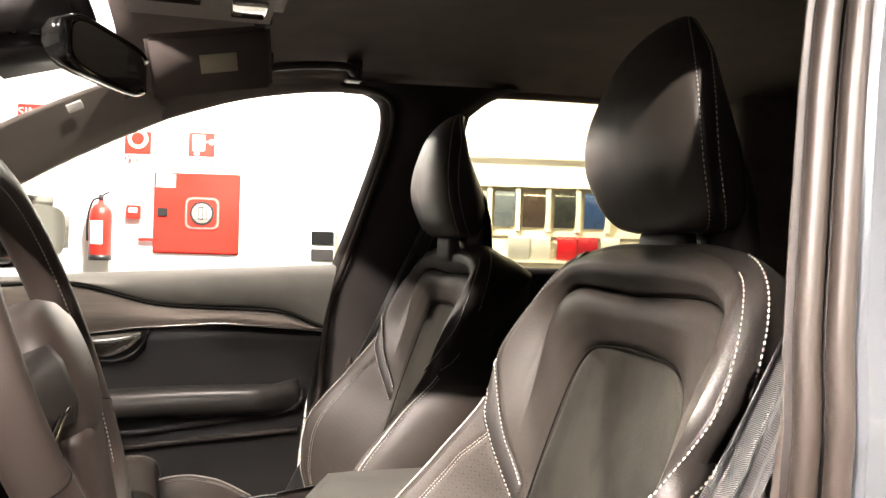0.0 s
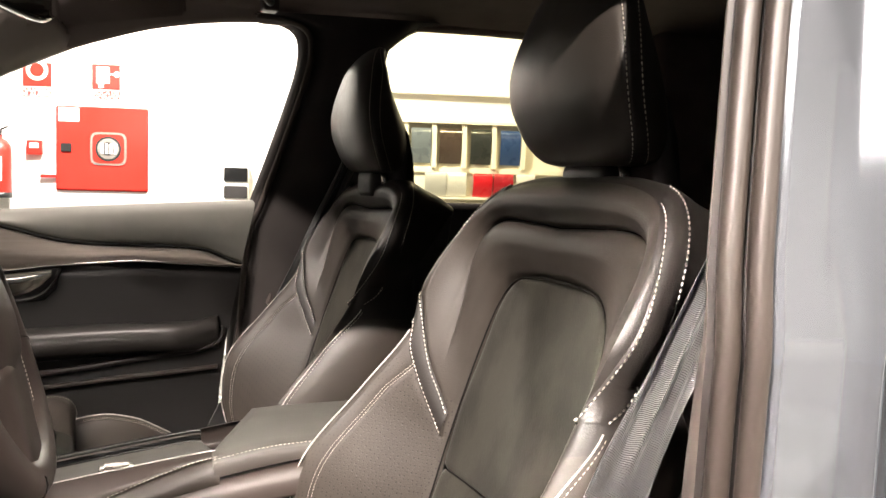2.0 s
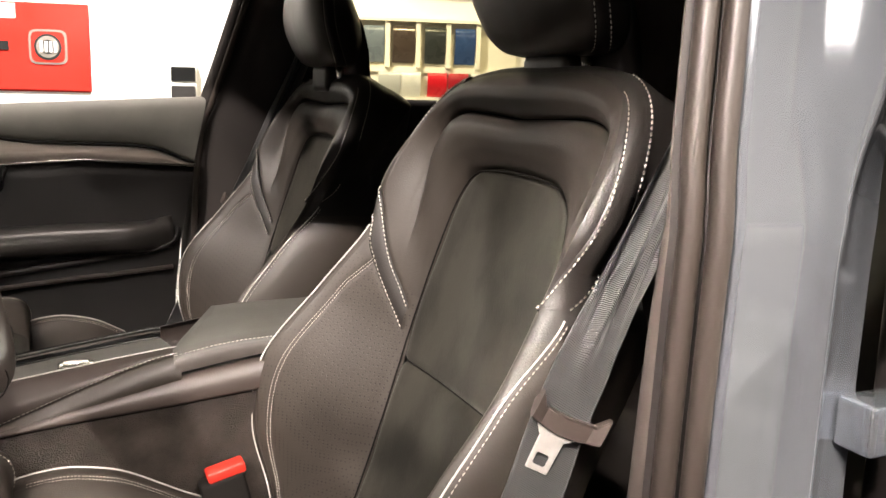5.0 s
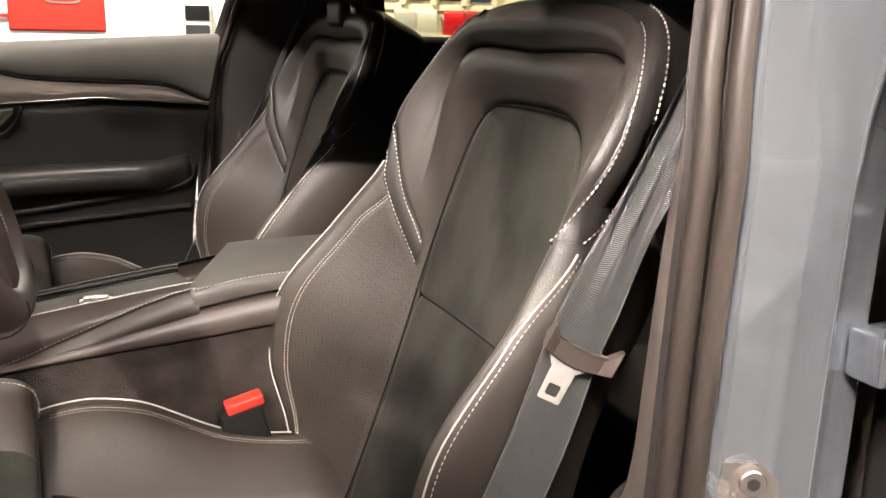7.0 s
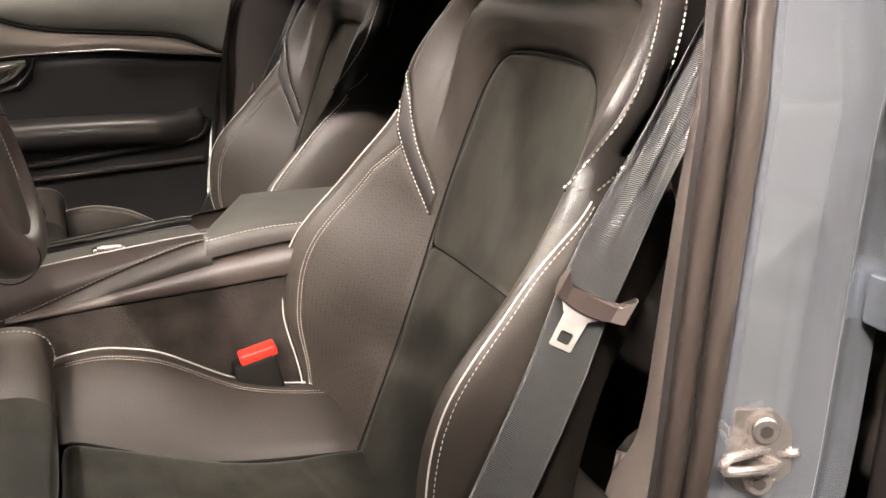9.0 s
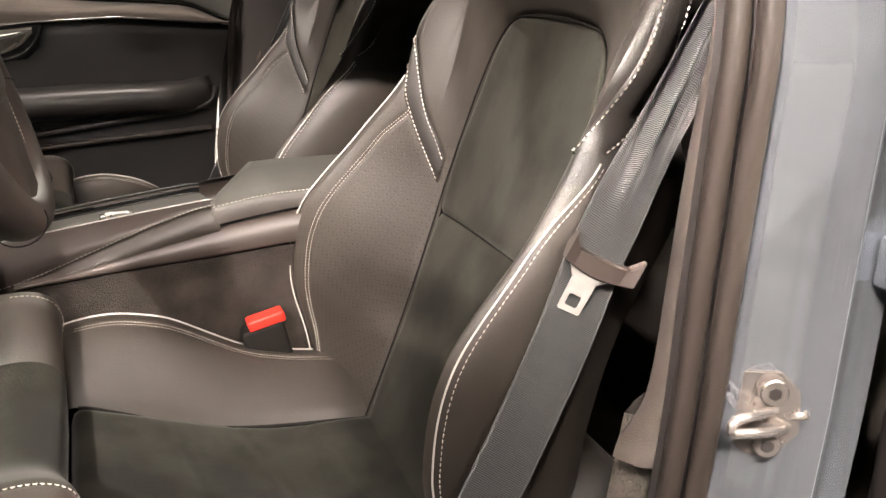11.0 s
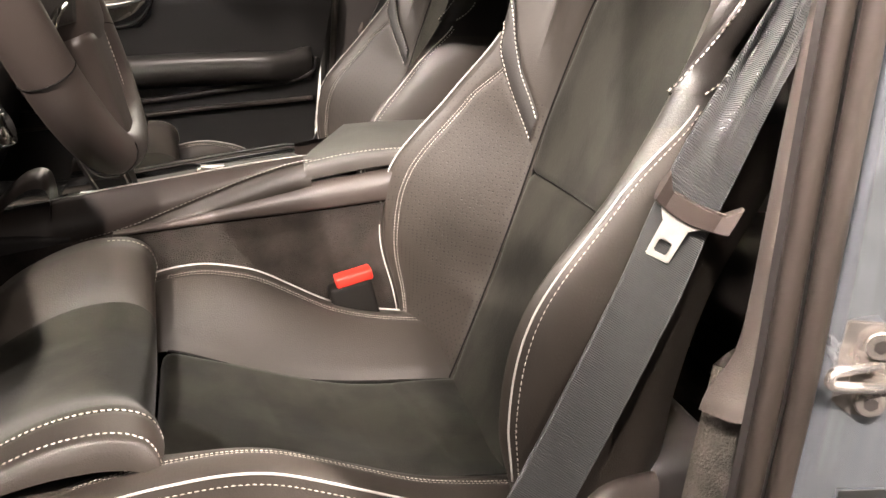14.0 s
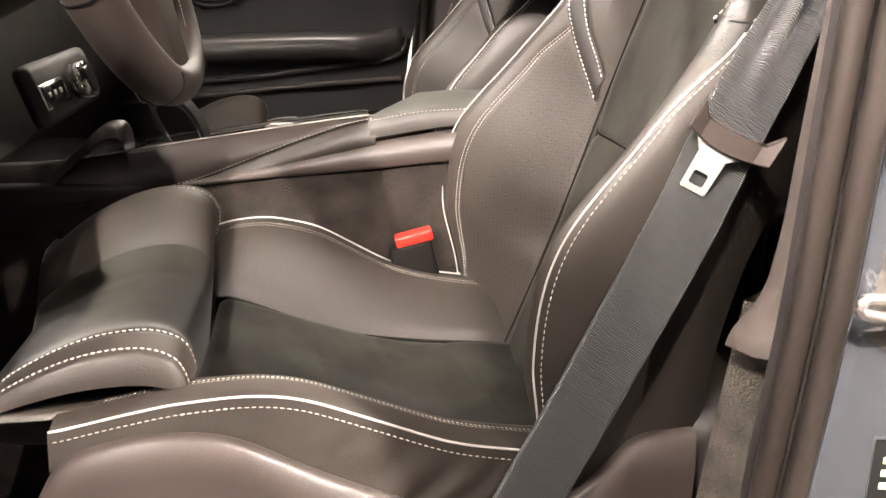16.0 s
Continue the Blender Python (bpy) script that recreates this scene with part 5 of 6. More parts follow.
for sg in (-1, 1):
    wx = np.linspace(-0.735, -0.20, 40)
    w_lo = np.interp(wx, [-0.735, -0.611, -0.506, -0.419, -0.2], [0.8225, 0.834, 0.841, 0.849, 0.862])
    w_hi = np.interp(wx, [-0.735, -0.60, -0.488, -0.40, -0.2], [0.8255, 0.853, 0.8755, 0.889, 0.897])
    sheet("lower_trim", [[(x, sg * 0.122, a - 0.002), (x, sg * 0.134, a), (x, sg * 0.1355, a + 0.004), (x, sg * 0.133, b - 0.003), (x, sg * 0.120, b)] for x, a, b in zip(wx, w_lo, w_hi)], SHIELD, con, "grey-brown leather wedge", flip=sg > 0)
    bxx = np.linspace(-1.02, -0.495, 50)
    st_z = np.interp(bxx, [-1.02, -0.90, -0.80, -0.72, -0.66, -0.60, -0.56, -0.507], [0.770, 0.788, 0.806, 0.825, 0.848, 0.871, 0.885, 0.901])
    bo_z = np.interp(bxx, [-1.02, -0.90, -0.80, -0.735, -0.60, -0.52, -0.488], [0.750, 0.765, 0.785, 0.818, 0.845, 0.864, 0.8725])
    if sg > 0:
        st_z, bo_z = st_z - 0.040, bo_z - 0.040
    st_z, bo_z = [np.convolve(np.pad(v, 2, mode="edge"), np.ones(5) / 5, "valid") for v in (st_z, bo_z)]
    sheet("side_band", [[(x, sg * 0.118, b - 0.001), (x, sg * 0.128, b + 0.001), (x, sg * 0.130, b + 0.006), (x, sg * 0.127, (a + b) / 2), (x, sg * 0.121, a - 0.002), (x, sg * 0.116, a)] for x, a, b in zip(bxx, st_z, bo_z)], LEATHER, con, "leather side band", flip=sg > 0)
    tp = np.interp(bxx, [-1.02, -0.87, -0.809, -0.742, -0.69, -0.624, -0.556, -0.507], [0.846, 0.850, 0.859, 0.870, 0.8775, 0.887, 0.896, 0.902])
    dip = 0.024 if sg > 0 else 0.0
    sheet("upper_side", [[(x, sg * 0.116, a), (x, sg * 0.1185, a + 0.004), (x, sg * 0.112, (a + t) / 2), (x, sg * 0.098, t - 0.004), (x, sg * 0.092, t), (x, sg * 0.086, t - 0.002)] for x, a, t in zip(bxx, st_z, np.maximum(tp - dip, st_z + 0.003))], SHIELD, con, "grey-brown leather console flank", flip=sg > 0)
    pts = [(x, sg * 0.1195, a + 0.0035) for x, a in zip(bxx, st_z)]
    stitch("stitching", pts, [(0, sg, 0.4)] * len(pts), con)
    if sg < 0:
        tube("tray_edge", [(x, -0.0885, t + 0.0004) for x, t in zip(bxx[16:], tp[16:])], 0.0009, PIPE, con, "thin pale piped tray edge")
far_z = tp - 0.036
sheet("tray_top", [[(x, -0.086, t - 0.0025), (x, 0.0, (t + f) / 2 - 0.002), (x, 0.090, f)] for x, t, f in list(zip(bxx, tp, far_z))[20:]], PAD, con, "matt grey tray lid")
sheet("far_rail", [[(x, 0.088, f - 0.004), (x, 0.0885, f + 0.010), (x, 0.092, f + 0.0135), (x, 0.108, f + 0.0135), (x, 0.112, f + 0.009), (x, 0.112, f - 0.03)] for x, f in list(zip(bxx, far_z))[14:]], GLOSS, con, "black rail along the tray")
tube("rail_edge", [(x, 0.0880, f + 0.0105) for x, f in list(zip(bxx, far_z))[16:28]], 0.0010, CHROME, con, "thin chrome line")
lip = []
for u, v in cr([(-0.925, 0.800), (-0.895, 0.835), (-0.862, 0.866), (-0.836, 0.890), (-0.818, 0.897), (-0.806, 0.893), (-0.803, 0.878), (-0.806, 0.852)], 30):
    lip.append([(u, y, v - 0.016 * (abs(y + 0.083) / 0.031) ** 4) for y in np.linspace(-0.114, -0.052, 13)])
rbox("tray_floor", (-1.0, -0.100, 0.820), (-0.800, 0.100, 0.842), GLOSS, con, "black floor of the tray", r=0.004)
sheet("tray_front", lip, SHIELD, con, "padded leather lip of the tray")
rbox("tray_well", (-0.802, -0.080, 0.846), (-0.762, 0.080, 0.8555), GLOSS, con, r=0.002)
# armrest lid
AL = []
for f in np.linspace(0, 1, 48):
    row = []
    for sy, u in ((-0.118, 0), (-0.1255, 0.1), (-0.1240, 0.55), (-0.1215, 0.93), (-0.116, 1.0), (-0.098, 1.0), (-0.05, 1.0), (0, 1.0), (0.05, 1.0), (0.098, 1.0), (0.112, 0.9), (0.1235, 0.5), (0.1255, 0.1), (0.118, 0)):
        x0 = -0.503 + 0.085 * float(sstep(-0.118, 0.10, sy))
        x = x0 + (-0.17 - x0) * f
        b = float(np.interp(x, [-0.5, -0.435, -0.388, -0.17], [0.8765, 0.887, 0.893, 0.899]))
        edge = float(np.interp(x, [-0.503, -0.455, -0.42, -0.376, -0.17], [0.902, 0.911, 0.915, 0.9165, 0.918]))
        crown = 0.003 * float(sstep(-0.122, -0.07, sy) * sstep(0.125, 0.08, sy)) * float(sstep(0.0, 0.05, x - x0)) - 0.045 * (sy + 0.12) * float(sstep(-0.12, -0.05, sy))
        t = edge + crown
        row.append((x, sy, b + (t - b) * u))
    AL.append(row)
sheet("armrest_lid", AL, PAD, con, "padded grey armrest lid", close_c=True, cap=True)
pts = [(a[3][0], a[3][1] - 0.0005, a[3][2] + 0.0005) for a in AL]
stitch("stitching", pts, [(0, -0.7, 0.7)] * len(pts), con)
sheet("armrest_side", [[(a[1][0] + 0.001, a[1][1] - 0.002, a[1][2] + 0.001), (a[2][0] + 0.001, a[2][1] - 0.0025, a[2][2]), (a[3][0] + 0.001, a[3][1] - 0.002, a[3][2] - 0.004)] for a in AL], LEATHER, con, "leather armrest side", flip=True)
rbox("console_core", (-1.0, -0.118, 0.40), (-0.18, 0.118, 0.825), PLASTIC, con, r=0.01)
knob = thing("start_knob", "small chrome and glass start knob on the console", "knob", (-0.613, -0.074, 0.8830))
rbox("ring", (-0.021, -0.011, -0.0), (0.021, 0.011, 0.006), CHROME, knob, r=0.003)
rbox("cap", (-0.015, -0.008, 0.0055), (0.015, 0.008, 0.0085), STEEL, knob, r=0.0015)
lev = thing("gear_lever", "black gear lever with a chrome outline on the console", "gear lever", (-0.742, -0.03, 0.848))
bmv = cr([(-0.010, 0.0), (-0.026, 0.030), (-0.040, 0.066), (-0.030, 0.078), (0.000, 0.070), (0.022, 0.040), (0.034, 0.002)], 24)
for m, sc, yo, nm in ((PLASTIC, 1.0, 0.024, "grip"), (CHROME, 0.84, 0.0262, "outline"), (GLOSS, 0.74, 0.0275, "face")):
    c0 = np.array([0.0, 0.034])
    o = [tuple(c0 + (np.array(p) - c0) * sc) for p in bmv]
    slab(nm, o, yo * 2, m, lev, "", Matrix(((1, 0, 0, 0), (0, 0, -1, yo), (0, 1, 0, 0), (0, 0, 0, 1))))
rbox("gate", (-0.030, -0.03, 0.0), (0.034, 0.03, 0.004), CHROME, lev, r=0.002)

# buckles
def buckle(at):
    t = thing("belt_buckle", "black seat belt buckle with a red release button beside the seat", "buckle", at, "belt buckles")
    rbox("stalk", (-0.018, -0.010, -0.34), (0.018, 0.010, -0.03), PLASTIC, t, r=0.004)
    rbox("body", (-0.026, -0.014, -0.085), (0.030, 0.014, -0.014), SEAM, t, r=0.006, rot=(0, -14, 0))
    rbox("button", (-0.024, -0.0125, -0.016), (0.024, 0.0125, -0.002), REDP, t, "red release button", r=0.003, rot=(0, -14, 0))
    return t


buckle((-0.449, -0.158, 0.768))
buckle((-0.449, 0.158, 0.768))


# ---- seat belt ----
def seat_belt(sg):
    t = thing("seat_belt", "grey woven seat belt hanging slack with tongue, beside the seat", "seat belt", (0, 0, 0), "seat belts")
    path = cr([(-0.075, -0.672, 1.42), (-0.135, -0.664, 1.27), (-0.198, -0.656, 1.140), (-0.240, -0.650, 1.052), (-0.273, -0.649, 0.980), (-0.304, -0.660, 0.918), (-0.339, -0.668, 0.852), (-0.377, -0.669, 0.772), (-0.420, -0.668, 0.682), (-0.464, -0.667, 0.58)], 90)
    tan = np.gradient(path, axis=0)
    tan /= np.linalg.norm(tan, axis=1)[:, None]
    nn = np.array([-0.28, -0.96, 0.0])
    V, W = [], []
    for i, (p, d) in enumerate(zip(path, tan)):
        w = np.cross(d, nn)
        w /= np.linalg.norm(w)
        n = np.cross(w, d)
        n *= np.sign(n @ nn)
        if w[0] < 0:
            w = -w
        fold = float(sstep(0.995, 1.10, p[2]))
        row = []
        for u in np.linspace(-1, 1, 17):
            off = fold * (0.004 * math.cos(u * 5.0) + 0.003 * math.sin(u * 9 + p[2] * 20))
            half = 0.0238 * (1 - 0.18 * fold)
            row.append(p + w * u * half + n * off)
        row = np.array(row)
        V.append(np.concatenate([row + n * 0.0007, row[::-1] - n * 0.0007]))
    V = np.array(V) * np.array([1, -sg, 1])
    sheet("webbing", V, WEB, t, "ribbed grey webbing", close_c=True, cap=True, flip=sg > 0)
    d = np.array([-0.436, 0.05, -0.898])
    d /= np.linalg.norm(d)
    n = np.array([-0.28, -0.96, 0.0])
    n -= d * (n @ d)
    n /= np.linalg.norm(n)
    w = np.cross(n, d)
    if w[0] < 0:
        w = -w
    O = np.array([-0.2705, -0.656, 0.976])
    M = Matrix(((w[0], d[0], n[0], O[0]), (w[1], d[1], n[1], O[1]), (w[2], d[2], n[2], O[2]), (0, 0, 0, 1)))
    M = Matrix.Diagonal((1, -sg, 1, 1)) @ M @ Matrix.Translation((-0.003, -0.003, 0)) @ Matrix.Diagonal((0.88, 0.86, 1, 1))
    # u across, v down the belt, z off the belt
    hs = []
    for u in np.linspace(-1, 1, 25):
        e = abs(u) ** 3
        v0 = -0.008 - 0.011 * max(0, abs(u) - 0.74) / 0.26 + 0.003 * (1 - u * u)
        v1 = 0.008 + 0.007 * (1 - u * u)
        hh = 0.0125 * (1 - 0.30 * e)
        uu = u * 0.0345 - 0.002
        zo = 0.007 * max(0.0, abs(u) - 0.68) / 0.32
        hs.append([M @ (Vector(q) + Vector((0, 0, zo))) for q in ((uu, v0, 0.001), (uu, v0, hh - 0.002), (uu, v0 + 0.002, hh), (uu, v1 - 0.0015, hh * 0.86), (uu, v1, hh * 0.70), (uu, v1, hh * 0.15), (uu, v1 - 0.003, -0.002), (uu, v0 * 0.3, -0.006))])
    sheet("tongue_grip", [[tuple(q) for q in r] for r in hs], SHIELD, t, "grey-brown plastic tongue grip", close_c=True, cap=True, smooth=False)
    bm = bmesh.new()
    h = [(-0.0140, 0.036), (-0.0015, 0.036), (-0.0015, 0.0475), (-0.0140, 0.0475)]
    pts_o = [(-0.0195, 0.012), (0.005, 0.012), (0.0035, 0.053), (-0.0185, 0.053)]
    lo_ = [[bm.verts.new(M @ Vector((u, v, z))) for u, v in q] for q in (pts_o, h) for z in (0.0035, 0.0062)]
    for i in range(4):
        j = (i + 1) % 4
        bm.faces.new((lo_[0][i], lo_[0][j], lo_[2][j], lo_[2][i]))
        bm.faces.new((lo_[1][i], lo_[3][i], lo_[3][j], lo_[1][j]))
        bm.faces.new((lo_[0][i], lo_[1][i], lo_[1][j], lo_[0][j]))
        bm.faces.new((lo_[2][i], lo_[2][j], lo_[3][j], lo_[3][i]))
    fl = [[bm.verts.new(M @ Vector((u, v, z))) for u, v in ((-0.027, 0.010), (0.019, 0.010), (0.004, 0.021), (-0.0195, 0.021))] for z in (0.0030, 0.0066)]
    bm.faces.new(fl[0][::-1])
    bm.faces.new(fl[1])
    for i in range(4):
        bm.faces.new((fl[0][i], fl[0][(i + 1) % 4], fl[1][(i + 1) % 4], fl[1][i]))
    bmesh.ops.bevel(bm, geom=list(bm.edges), offset=0.0008, segments=2, affect="EDGES")
    part("tongue_plate", bm, TONGUE, t, "bare steel tongue plate", smooth=False)
    return t


seat_belt(1)
seat_belt(-1)

# ---- steering wheel ----
whl = thing("steering_wheel", "black leather steering wheel with stitched rim and satin metal inlays", "steering wheel", (-0.748, -0.38, 1.142))
whl.rotation_euler = (0, radians(-20), 0)  # local x towards the driver, local z up
ang = np.linspace(0, 2 * np.pi, 96, endpoint=False)
RM = []
for a in ang:
    R = 0.176 - 0.006 * max(0, -math.sin(a)) ** 3
    c = np.array([0.0, R * math.cos(a), R * math.sin(a)])
    er = np.array([0, math.cos(a), math.sin(a)])
    RM.append([c + er * 0.0180 * math.cos(q) + np.array([1, 0, 0]) * 0.0215 * math.sin(q) for q in np.linspace(0, 2 * np.pi, 20, endpoint=False)])
sheet("rim", RM, SHIELD, whl, "dark leather rim", close_r=True, close_c=True, flip=True)
for a0 in (-0.45, math.pi + 0.45, -1.15, -1.99):
    c = np.array([0.0, 0.176 * math.cos(a0), 0.176 * math.sin(a0)])
    er = np.array([0, math.cos(a0), math.sin(a0)])
    tube("rim_seam", [c + er * 0.0182 * math.cos(q) + np.array([1, 0, 0]) * 0.0217 * math.sin(q) for q in np.linspace(0, 2 * np.pi, 20)], 0.0006, SEAM, whl)
ist = [np.array([0.012, 0.1588 * math.cos(a), 0.1588 * math.sin(a)]) for a in np.linspace(-1.3, 4.4, 160)]
stitch("stitching", ist, [(0.7, -p[1] * 4, -p[2] * 4) for p in ist], whl)
hub = []
for r, x in ((0.001, 0.036), (0.03, 0.035), (0.055, 0.030), (0.070, 0.022), (0.078, 0.010), (0.080, -0.005), (0.07, -0.03)):
    hub.append([(x, 1.05 * r * np.sign(math.cos(a)) * abs(math.cos(a)) ** 0.75, 0.88 * r * np.sign(math.sin(a)) * abs(math.sin(a)) ** 0.75 - 0.018) for a in np.linspace(0, 2 * np.pi, 40, endpoint=False)])
sheet("airbag_cover", hub, SHIELD, whl, "moulded airbag cover", close_c=True)
for sg in (1, -1):
    sp_ = []
    for k in np.linspace(0, 1, 12):
        y = sg * (0.07 + 0.098 * k)
        h = 0.034 - 0.012 * k
        x = 0.022 - 0.018 * k
        sp_.append([(x, y, h - 0.02), (x + 0.006, y, h * 0.5 - 0.02), (x + 0.007, y, -h * 0.5 - 0.02), (x, y, -h - 0.02), (x - 0.016, y, -h - 0.02), (x - 0.016, y, h - 0.02)])
    sheet("spoke", sp_, PLASTIC, whl, close_c=True, cap=True)
    tube("spoke_inlay", cr([(0.022, sg * 0.082, -0.038), (0.018, sg * 0.12, -0.044), (0.010, sg * 0.155, -0.058), (0.004, sg * 0.165, -0.075)], 20), 0.0035, CHROME, whl, "satin metal inlay")
low_sp = []
for k in np.linspace(0, 1, 12):
    z = -0.065 - 0.105 * k
    hw_ = 0.078 - 0.030 * k
    x = 0.020 - 0.014 * k
    low_sp.append([(x, -hw_, z), (x + 0.006, -hw_ * 0.5, z), (x + 0.006, hw_ * 0.5, z), (x, hw_, z), (x - 0.014, hw_, z), (x - 0.014, -hw_, z)])
sheet("spoke", low_sp, SHIELD, whl, close_c=True, cap=True)
cyl("column", (-0.03, 0, 0.0), (-0.30, 0, -0.03), 0.055, PLASTIC, whl)
for sg in (1, -1):
    tube("stalk", [(-0.055, sg * 0.04, 0.01), (-0.05, sg * 0.12, 0.025), (-0.045, sg * 0.165, 0.03)], [0.010, 0.008, 0.011], GLOSS, whl)

# ---- dashboard ----
dash = thing("dashboard", "dark dashboard with a chrome-trimmed control panel", "dashboard")
DP = []
for y in np.linspace(-0.74, 0.74, 30):
    q = 0.02 * math.cos(y * 2.2)
    DP.append([(-1.38, y, 1.08), (-1.20, y, 1.115 + q), (-1.05, y, 1.110 + q), (-0.985, y, 1.085 + q), (-0.965, y, 1.04), (-0.975, y, 0.97), (-0.955, y, 0.92), (-0.985, y, 0.80), (-1.06, y, 0.66), (-1.30, y, 0.62)])
sheet("dash_shell", DP, PLASTIC, dash, "dark soft dashboard shell", flip=True)
st_m = Matrix.Translation((-0.872, -0.065, 0.940)) @ Euler((0, radians(-18), 0)).to_matrix().to_4x4()
def stack(name, lo, hi, m, label="", r=0.004):
    ob = rbox(name, lo, hi, m, dash, label, r=r)
    ob.data.transform(st_m)
    return ob
stack("control_panel", (-0.022, -0.122, -0.034), (0.0, 0.128, 0.040), PLASTIC, "grey control panel", r=0.012)
stack("button_strip", (0.000, -0.112, -0.014), (0.0035, -0.030, 0.012), GLOSS, "black button strip")
stack("strip_frame", (-0.001, -0.116, -0.0165), (0.002, -0.022, 0.0145), CHROME, "chrome frame", r=0.002)
for i in range(3):
    stack("button_mark", (0.0034, -0.100 + 0.022 * i, -0.003), (0.0042, -0.093 + 0.022 * i, 0.003), PAPER, r=0)
kn = st_m @ Vector((0.006, -0.002, 0.0))
kd = (st_m.to_3x3() @ Vector((1, 0, 0)))
cyl("volume_knob", kn, kn + kd * 0.022, 0.023, CHROME, dash, "knurled chrome knob", n=28, bevel=0.002)
cyl("knob_cap", kn + kd * 0.0215, kn + kd * 0.024, 0.016, GLOSS, dash)
stack("button_strip", (0.000, 0.030, -0.014), (0.0035, 0.112, 0.012), GLOSS, "black button strip")
rbox("footwell", (-1.36, -0.74, 0.40), (-1.30, 0.74, 1.05), CARPET, dash, r=0)

# ---- roof fittings ----
mir = thing("rear_view_mirror", "black rear view mirror hanging from the windscreen", "mirror", (-0.742, -0.010, 1.478))
mir.rotation_euler = (0, 0, radians(-17))
MR = []
for k in np.linspace(-1, 1, 24):
    w = 1 - abs(k) ** 6 * 0.35
    MR.append([(x * (1 if x > 0 else w), 0.124 * k, z * w) for x, z in ((0.014, 0.026), (0.018, 0.032), (0.012, 0.036), (-0.014, 0.030), (-0.026, 0.012), (-0.026, -0.012), (-0.014, -0.030), (0.012, -0.036), (0.018, -0.032), (0.014, -0.026))])
sheet("housing", MR, GLOSS, mir, close_c=True, cap=True)
surf("mirror_pane", [(0.0150, 0.116 * np.sign(np.cos(a)) * abs(np.cos(a)) ** 0.45, 0.0275 * np.sign(np.sin(a)) * abs(np.sin(a)) ** 0.55) for a in ga], [tuple(range(40))], MIRROR, mir, "mirror glass", smooth=False)
tube("stem", [(-0.02, 0, 0.01), (-0.06, 0, 0.05), (-0.085, 0, 0.085)], 0.010, PLASTIC, mir)
sen = thing("sensor_housing", "black plastic sensor housing behind the mirror at the windscreen", "sensor housing", (-0.832, 0.0, 1.520))
bm = bmesh.new()
bmesh.ops.create_cube(bm, size=1)
for v in bm.verts:
    v.co = Vector((v.co.x * 0.16, v.co.y * (0.15 if v.co.x > 0 else 0.20), v.co.z * (0.125 if v.co.x > 0 else 0.09)))
bmesh.ops.bevel(bm, geom=list(bm.edges), offset=0.022, segments=4, affect="EDGES")
bmesh.ops.rotate(bm, verts=bm.verts, cent=(0, 0, 0), matrix=Euler((0, radians(-20), 0)).to_matrix())
part("cover", bm, PLASTIC, sen)
for i in range(3):
    rbox("vent", (-0.035 + i * 0.026, -0.084, -0.034), (-0.022 + i * 0.026, -0.070, -0.022), GLOSS, sen, r=0.002)
ovh = thing("overhead_console", "glossy overhead lamp unit on the headliner", "overhead console", (-0.62, 0.0, 1.603))
bm = bmesh.new()
bmesh.ops.create_cube(bm, size=1)
for v in bm.verts:
    v.co = Vector((v.co.x * 0.24, v.co.y * 0.34, v.co.z * 0.05))
bmesh.ops.bevel(bm, geom=list(bm.edges), offset=0.02, segments=4, affect="EDGES")
part("cover", bm, ATRIM, ovh, "grey moulded cover")
rbox("lens", (0.04, 0.02, -0.032), (0.09, 0.10, -0.022), CHROME, ovh, "clear lamp lens in chrome rim", r=0.004)
rbox("switch_field", (-0.08, -0.06, -0.029), (0.0, 0.06, -0.023), GLOSS, ovh, r=0.003)
vis = thing("sun_visor", "dark cloth sun visor folded up with a beige label", "sun visor", (-0.591, 0.302, 1.549))
E1, E2 = Vector((0.98, 0.0, 0.17)).normalized(), Vector((0.10, 0.72, -0.68))
E2 = (E2 - E1 * E2.dot(E1)).normalized()
E3 = E1.cross(E2)
VM = Matrix(((E1.x, E2.x, E3.x, 0), (E1.y, E2.y, E3.y, 0), (E1.z, E2.z, E3.z, 0), (0, 0, 0, 1)))
bm = bmesh.new()
bmesh.ops.create_cube(bm, size=1)
for v in bm.verts:
    v.co = Vector((v.co.x * 0.20 - 0.012, v.co.y * 0.125 + 0.004, v.co.z * 0.016))
bmesh.ops.bevel(bm, geom=list(bm.edges), offset=0.0075, segments=4, affect="EDGES")
bmesh.ops.transform(bm, verts=bm.verts, matrix=VM)
part("panel", bm, HEADLINER, vis, "dark cloth panel")
for zz_ in (-0.0112, 0.0092):
    lb = rbox("label", (-0.030, -0.018, zz_), (0.030, 0.018, zz_ + 0.002), LABEL, vis, "beige airbag label", r=0)
    lb.data.transform(VM)
lb2 = rbox("clip", (0.062, -0.082, -0.010), (0.092, -0.062, 0.006), SHIELD, vis, r=0.003)
lb2.data.transform(VM)
gh = thing("grab_handle", "dark plastic grab handle on the roof rail", "grab handle", (-0.4015, 0.562, 1.599))
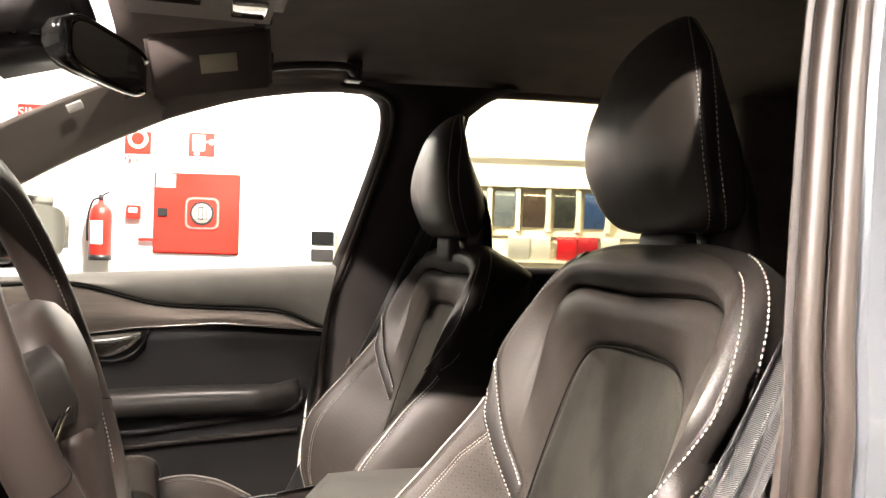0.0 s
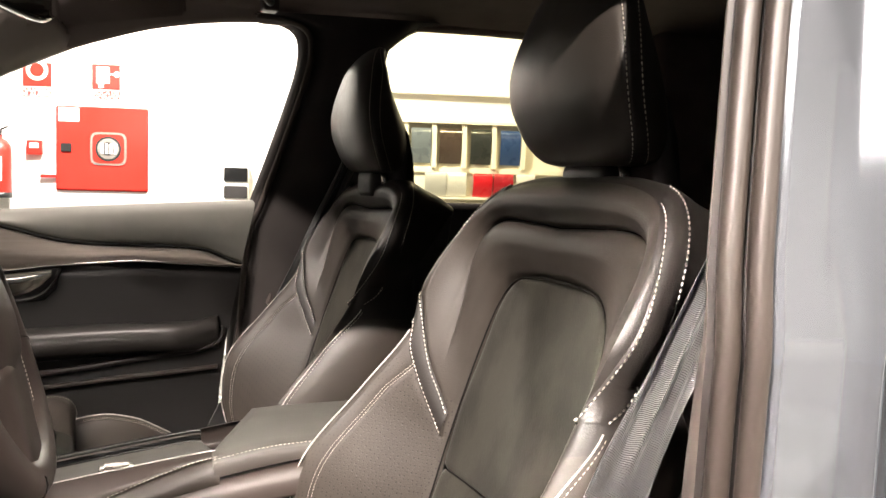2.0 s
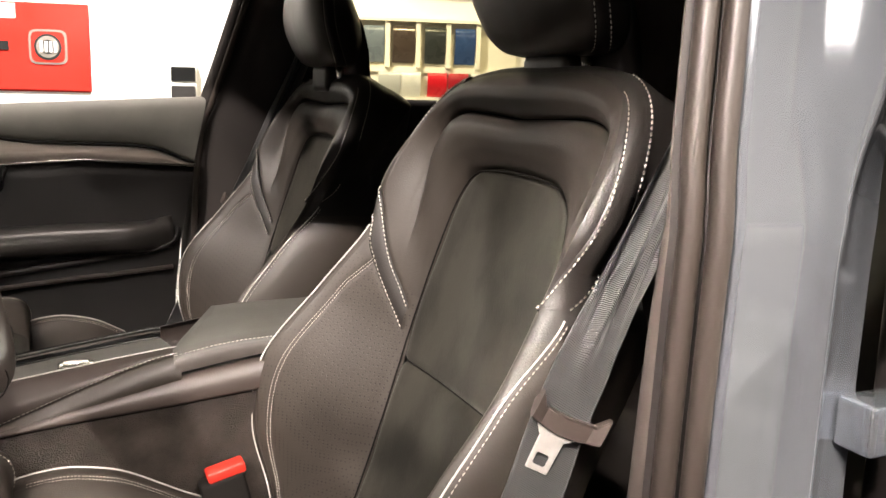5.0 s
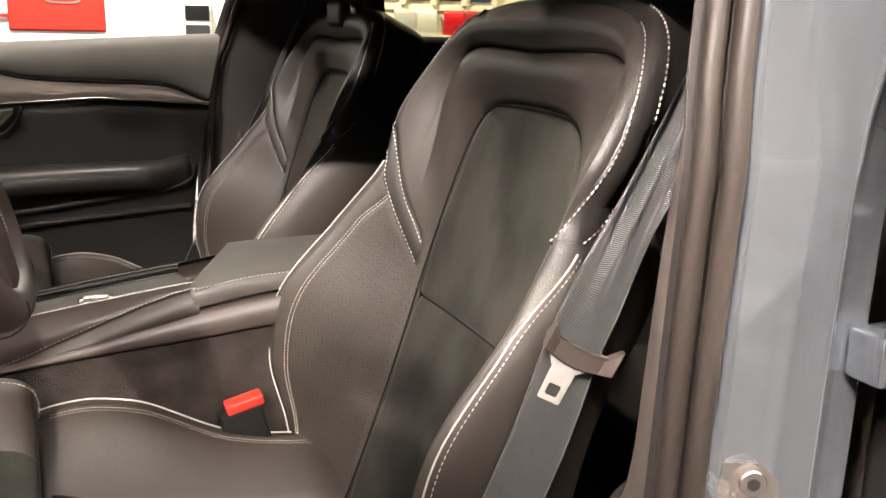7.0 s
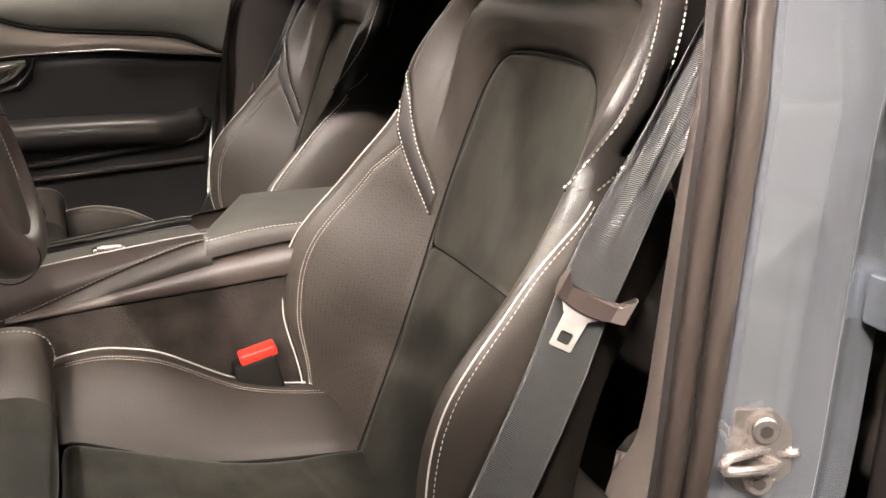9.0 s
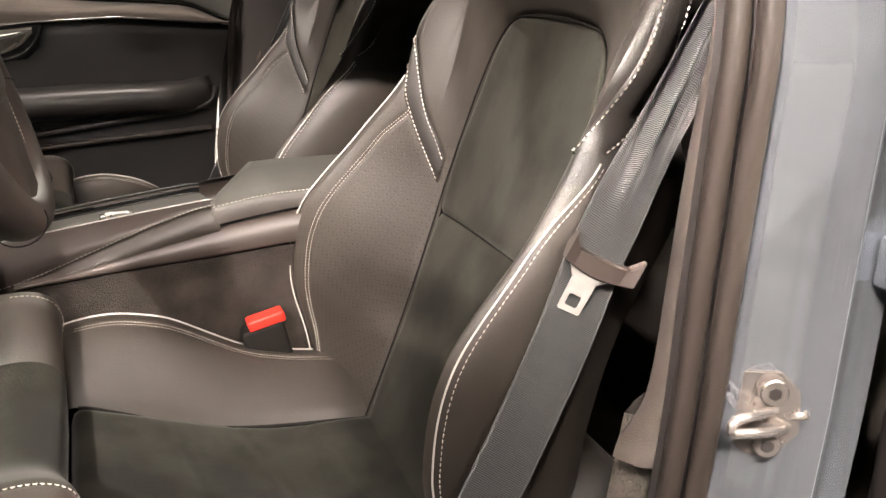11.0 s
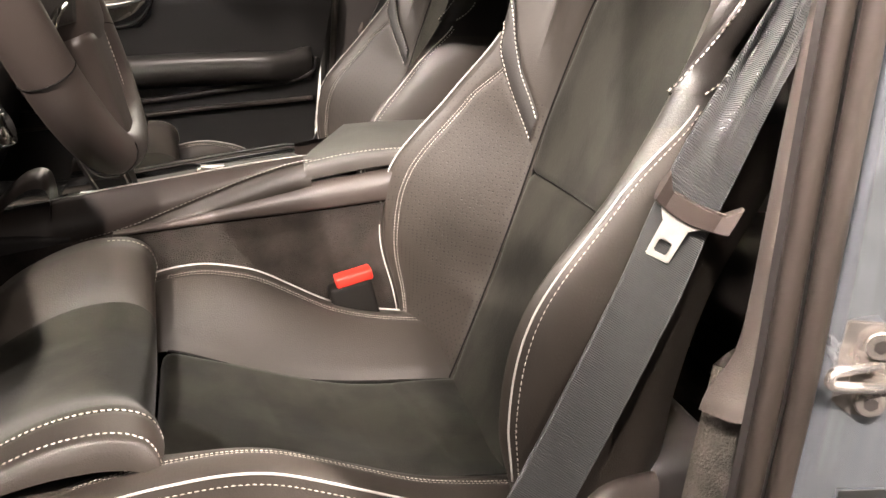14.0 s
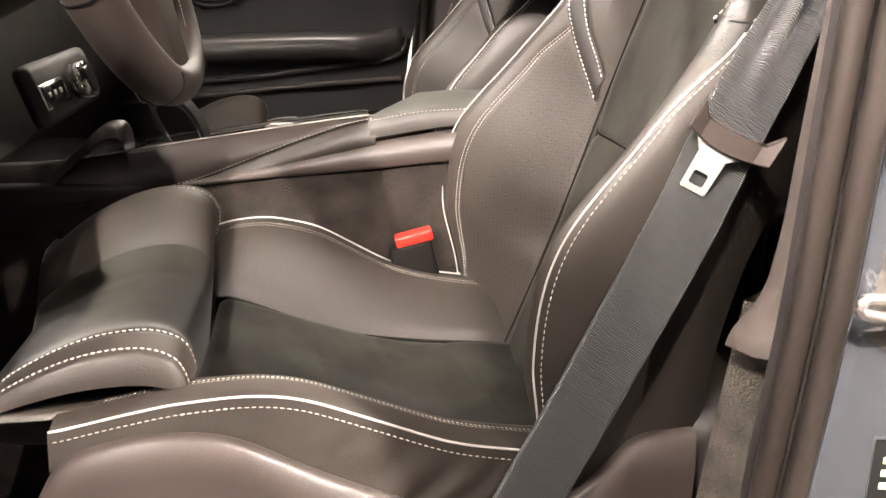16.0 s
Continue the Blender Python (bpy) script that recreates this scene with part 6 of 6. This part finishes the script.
tube("grip", cr([(-0.095, 0.010, -0.004), (-0.088, -0.022, -0.016), (-0.070, -0.032, -0.010), (0.0, -0.034, -0.002), (0.062, -0.032, 0.000), (0.076, -0.022, -0.008), (0.082, 0.010, -0.002)], 40), 0.0085, SHIELD, gh, n=10)
for x in (-0.095, 0.082):
    rbox("mount", (x - 0.016, -0.012, -0.022), (x + 0.016, 0.030, 0.022), SHIELD, gh, r=0.005)

# ---- second row ----
def rear_seat(y):
    t = thing("back_row_seat", "dark leather rear seat with headrest in shadow", "seat", (0.72, y, 0), "rear seats")
    B = []
    for z, w, x in ((0.66, 0.20, -0.16), (0.72, 0.225, -0.14), (0.90, 0.225, -0.05), (1.06, 0.21, 0.02), (1.14, 0.18, 0.05), (1.165, 0.12, 0.07)):
        B.append([(x + dx - 0.02 * (abs(u) > 0.8), u * w, z) for u, dx in ((-1, 0.03), (-0.9, 0.0), (-0.5, 0.012), (0, 0.016), (0.5, 0.012), (0.9, 0.0), (1, 0.03), (0.9, 0.14), (-0.9, 0.14))])
    sheet("backrest", B, LEATHER, t, close_c=True, cap=True)
    # darker leather than the backrest: shade behind the front seats, put into colour
    rbox("cushion", (-0.50, -0.225, 0.50), (-0.06, 0.225, 0.70), BAND_SHADE, t, r=0.05, seg=4)
    H = []
    for z, w, d in ((1.20, 0.085, 0.030), (1.22, 0.115, 0.042), (1.28, 0.128, 0.05), (1.34, 0.122, 0.048), (1.39, 0.095, 0.036), (1.405, 0.05, 0.02)):
        H.append([(0.10 + d * np.cos(a), w * np.sign(np.sin(a)) * abs(np.sin(a)) ** 0.7, z) for a in np.linspace(0, 2 * np.pi, 28, endpoint=False)])
    sheet("headrest", H, LEATHER, t, close_c=True, cap=True)
    for s in (-0.04, 0.04):
        cyl("headrest_post", (0.09, s, 1.12), (0.10, s, 1.22), 0.006, CHROME, t)
    rbox("base", (-0.46, -0.20, 0.40), (0.0, 0.20, 0.52), PLASTIC, t, r=0.02)
    return t


for y in (-0.44, 0.0, 0.44):
    rear_seat(y)
tagged(rbox("parcel_screen", (0.95, -0.60, 1.10), (2.15, 0.60, 1.125), PLASTIC, r=0.01), "black roller cover over the luggage space behind the rear seats", "luggage cover")
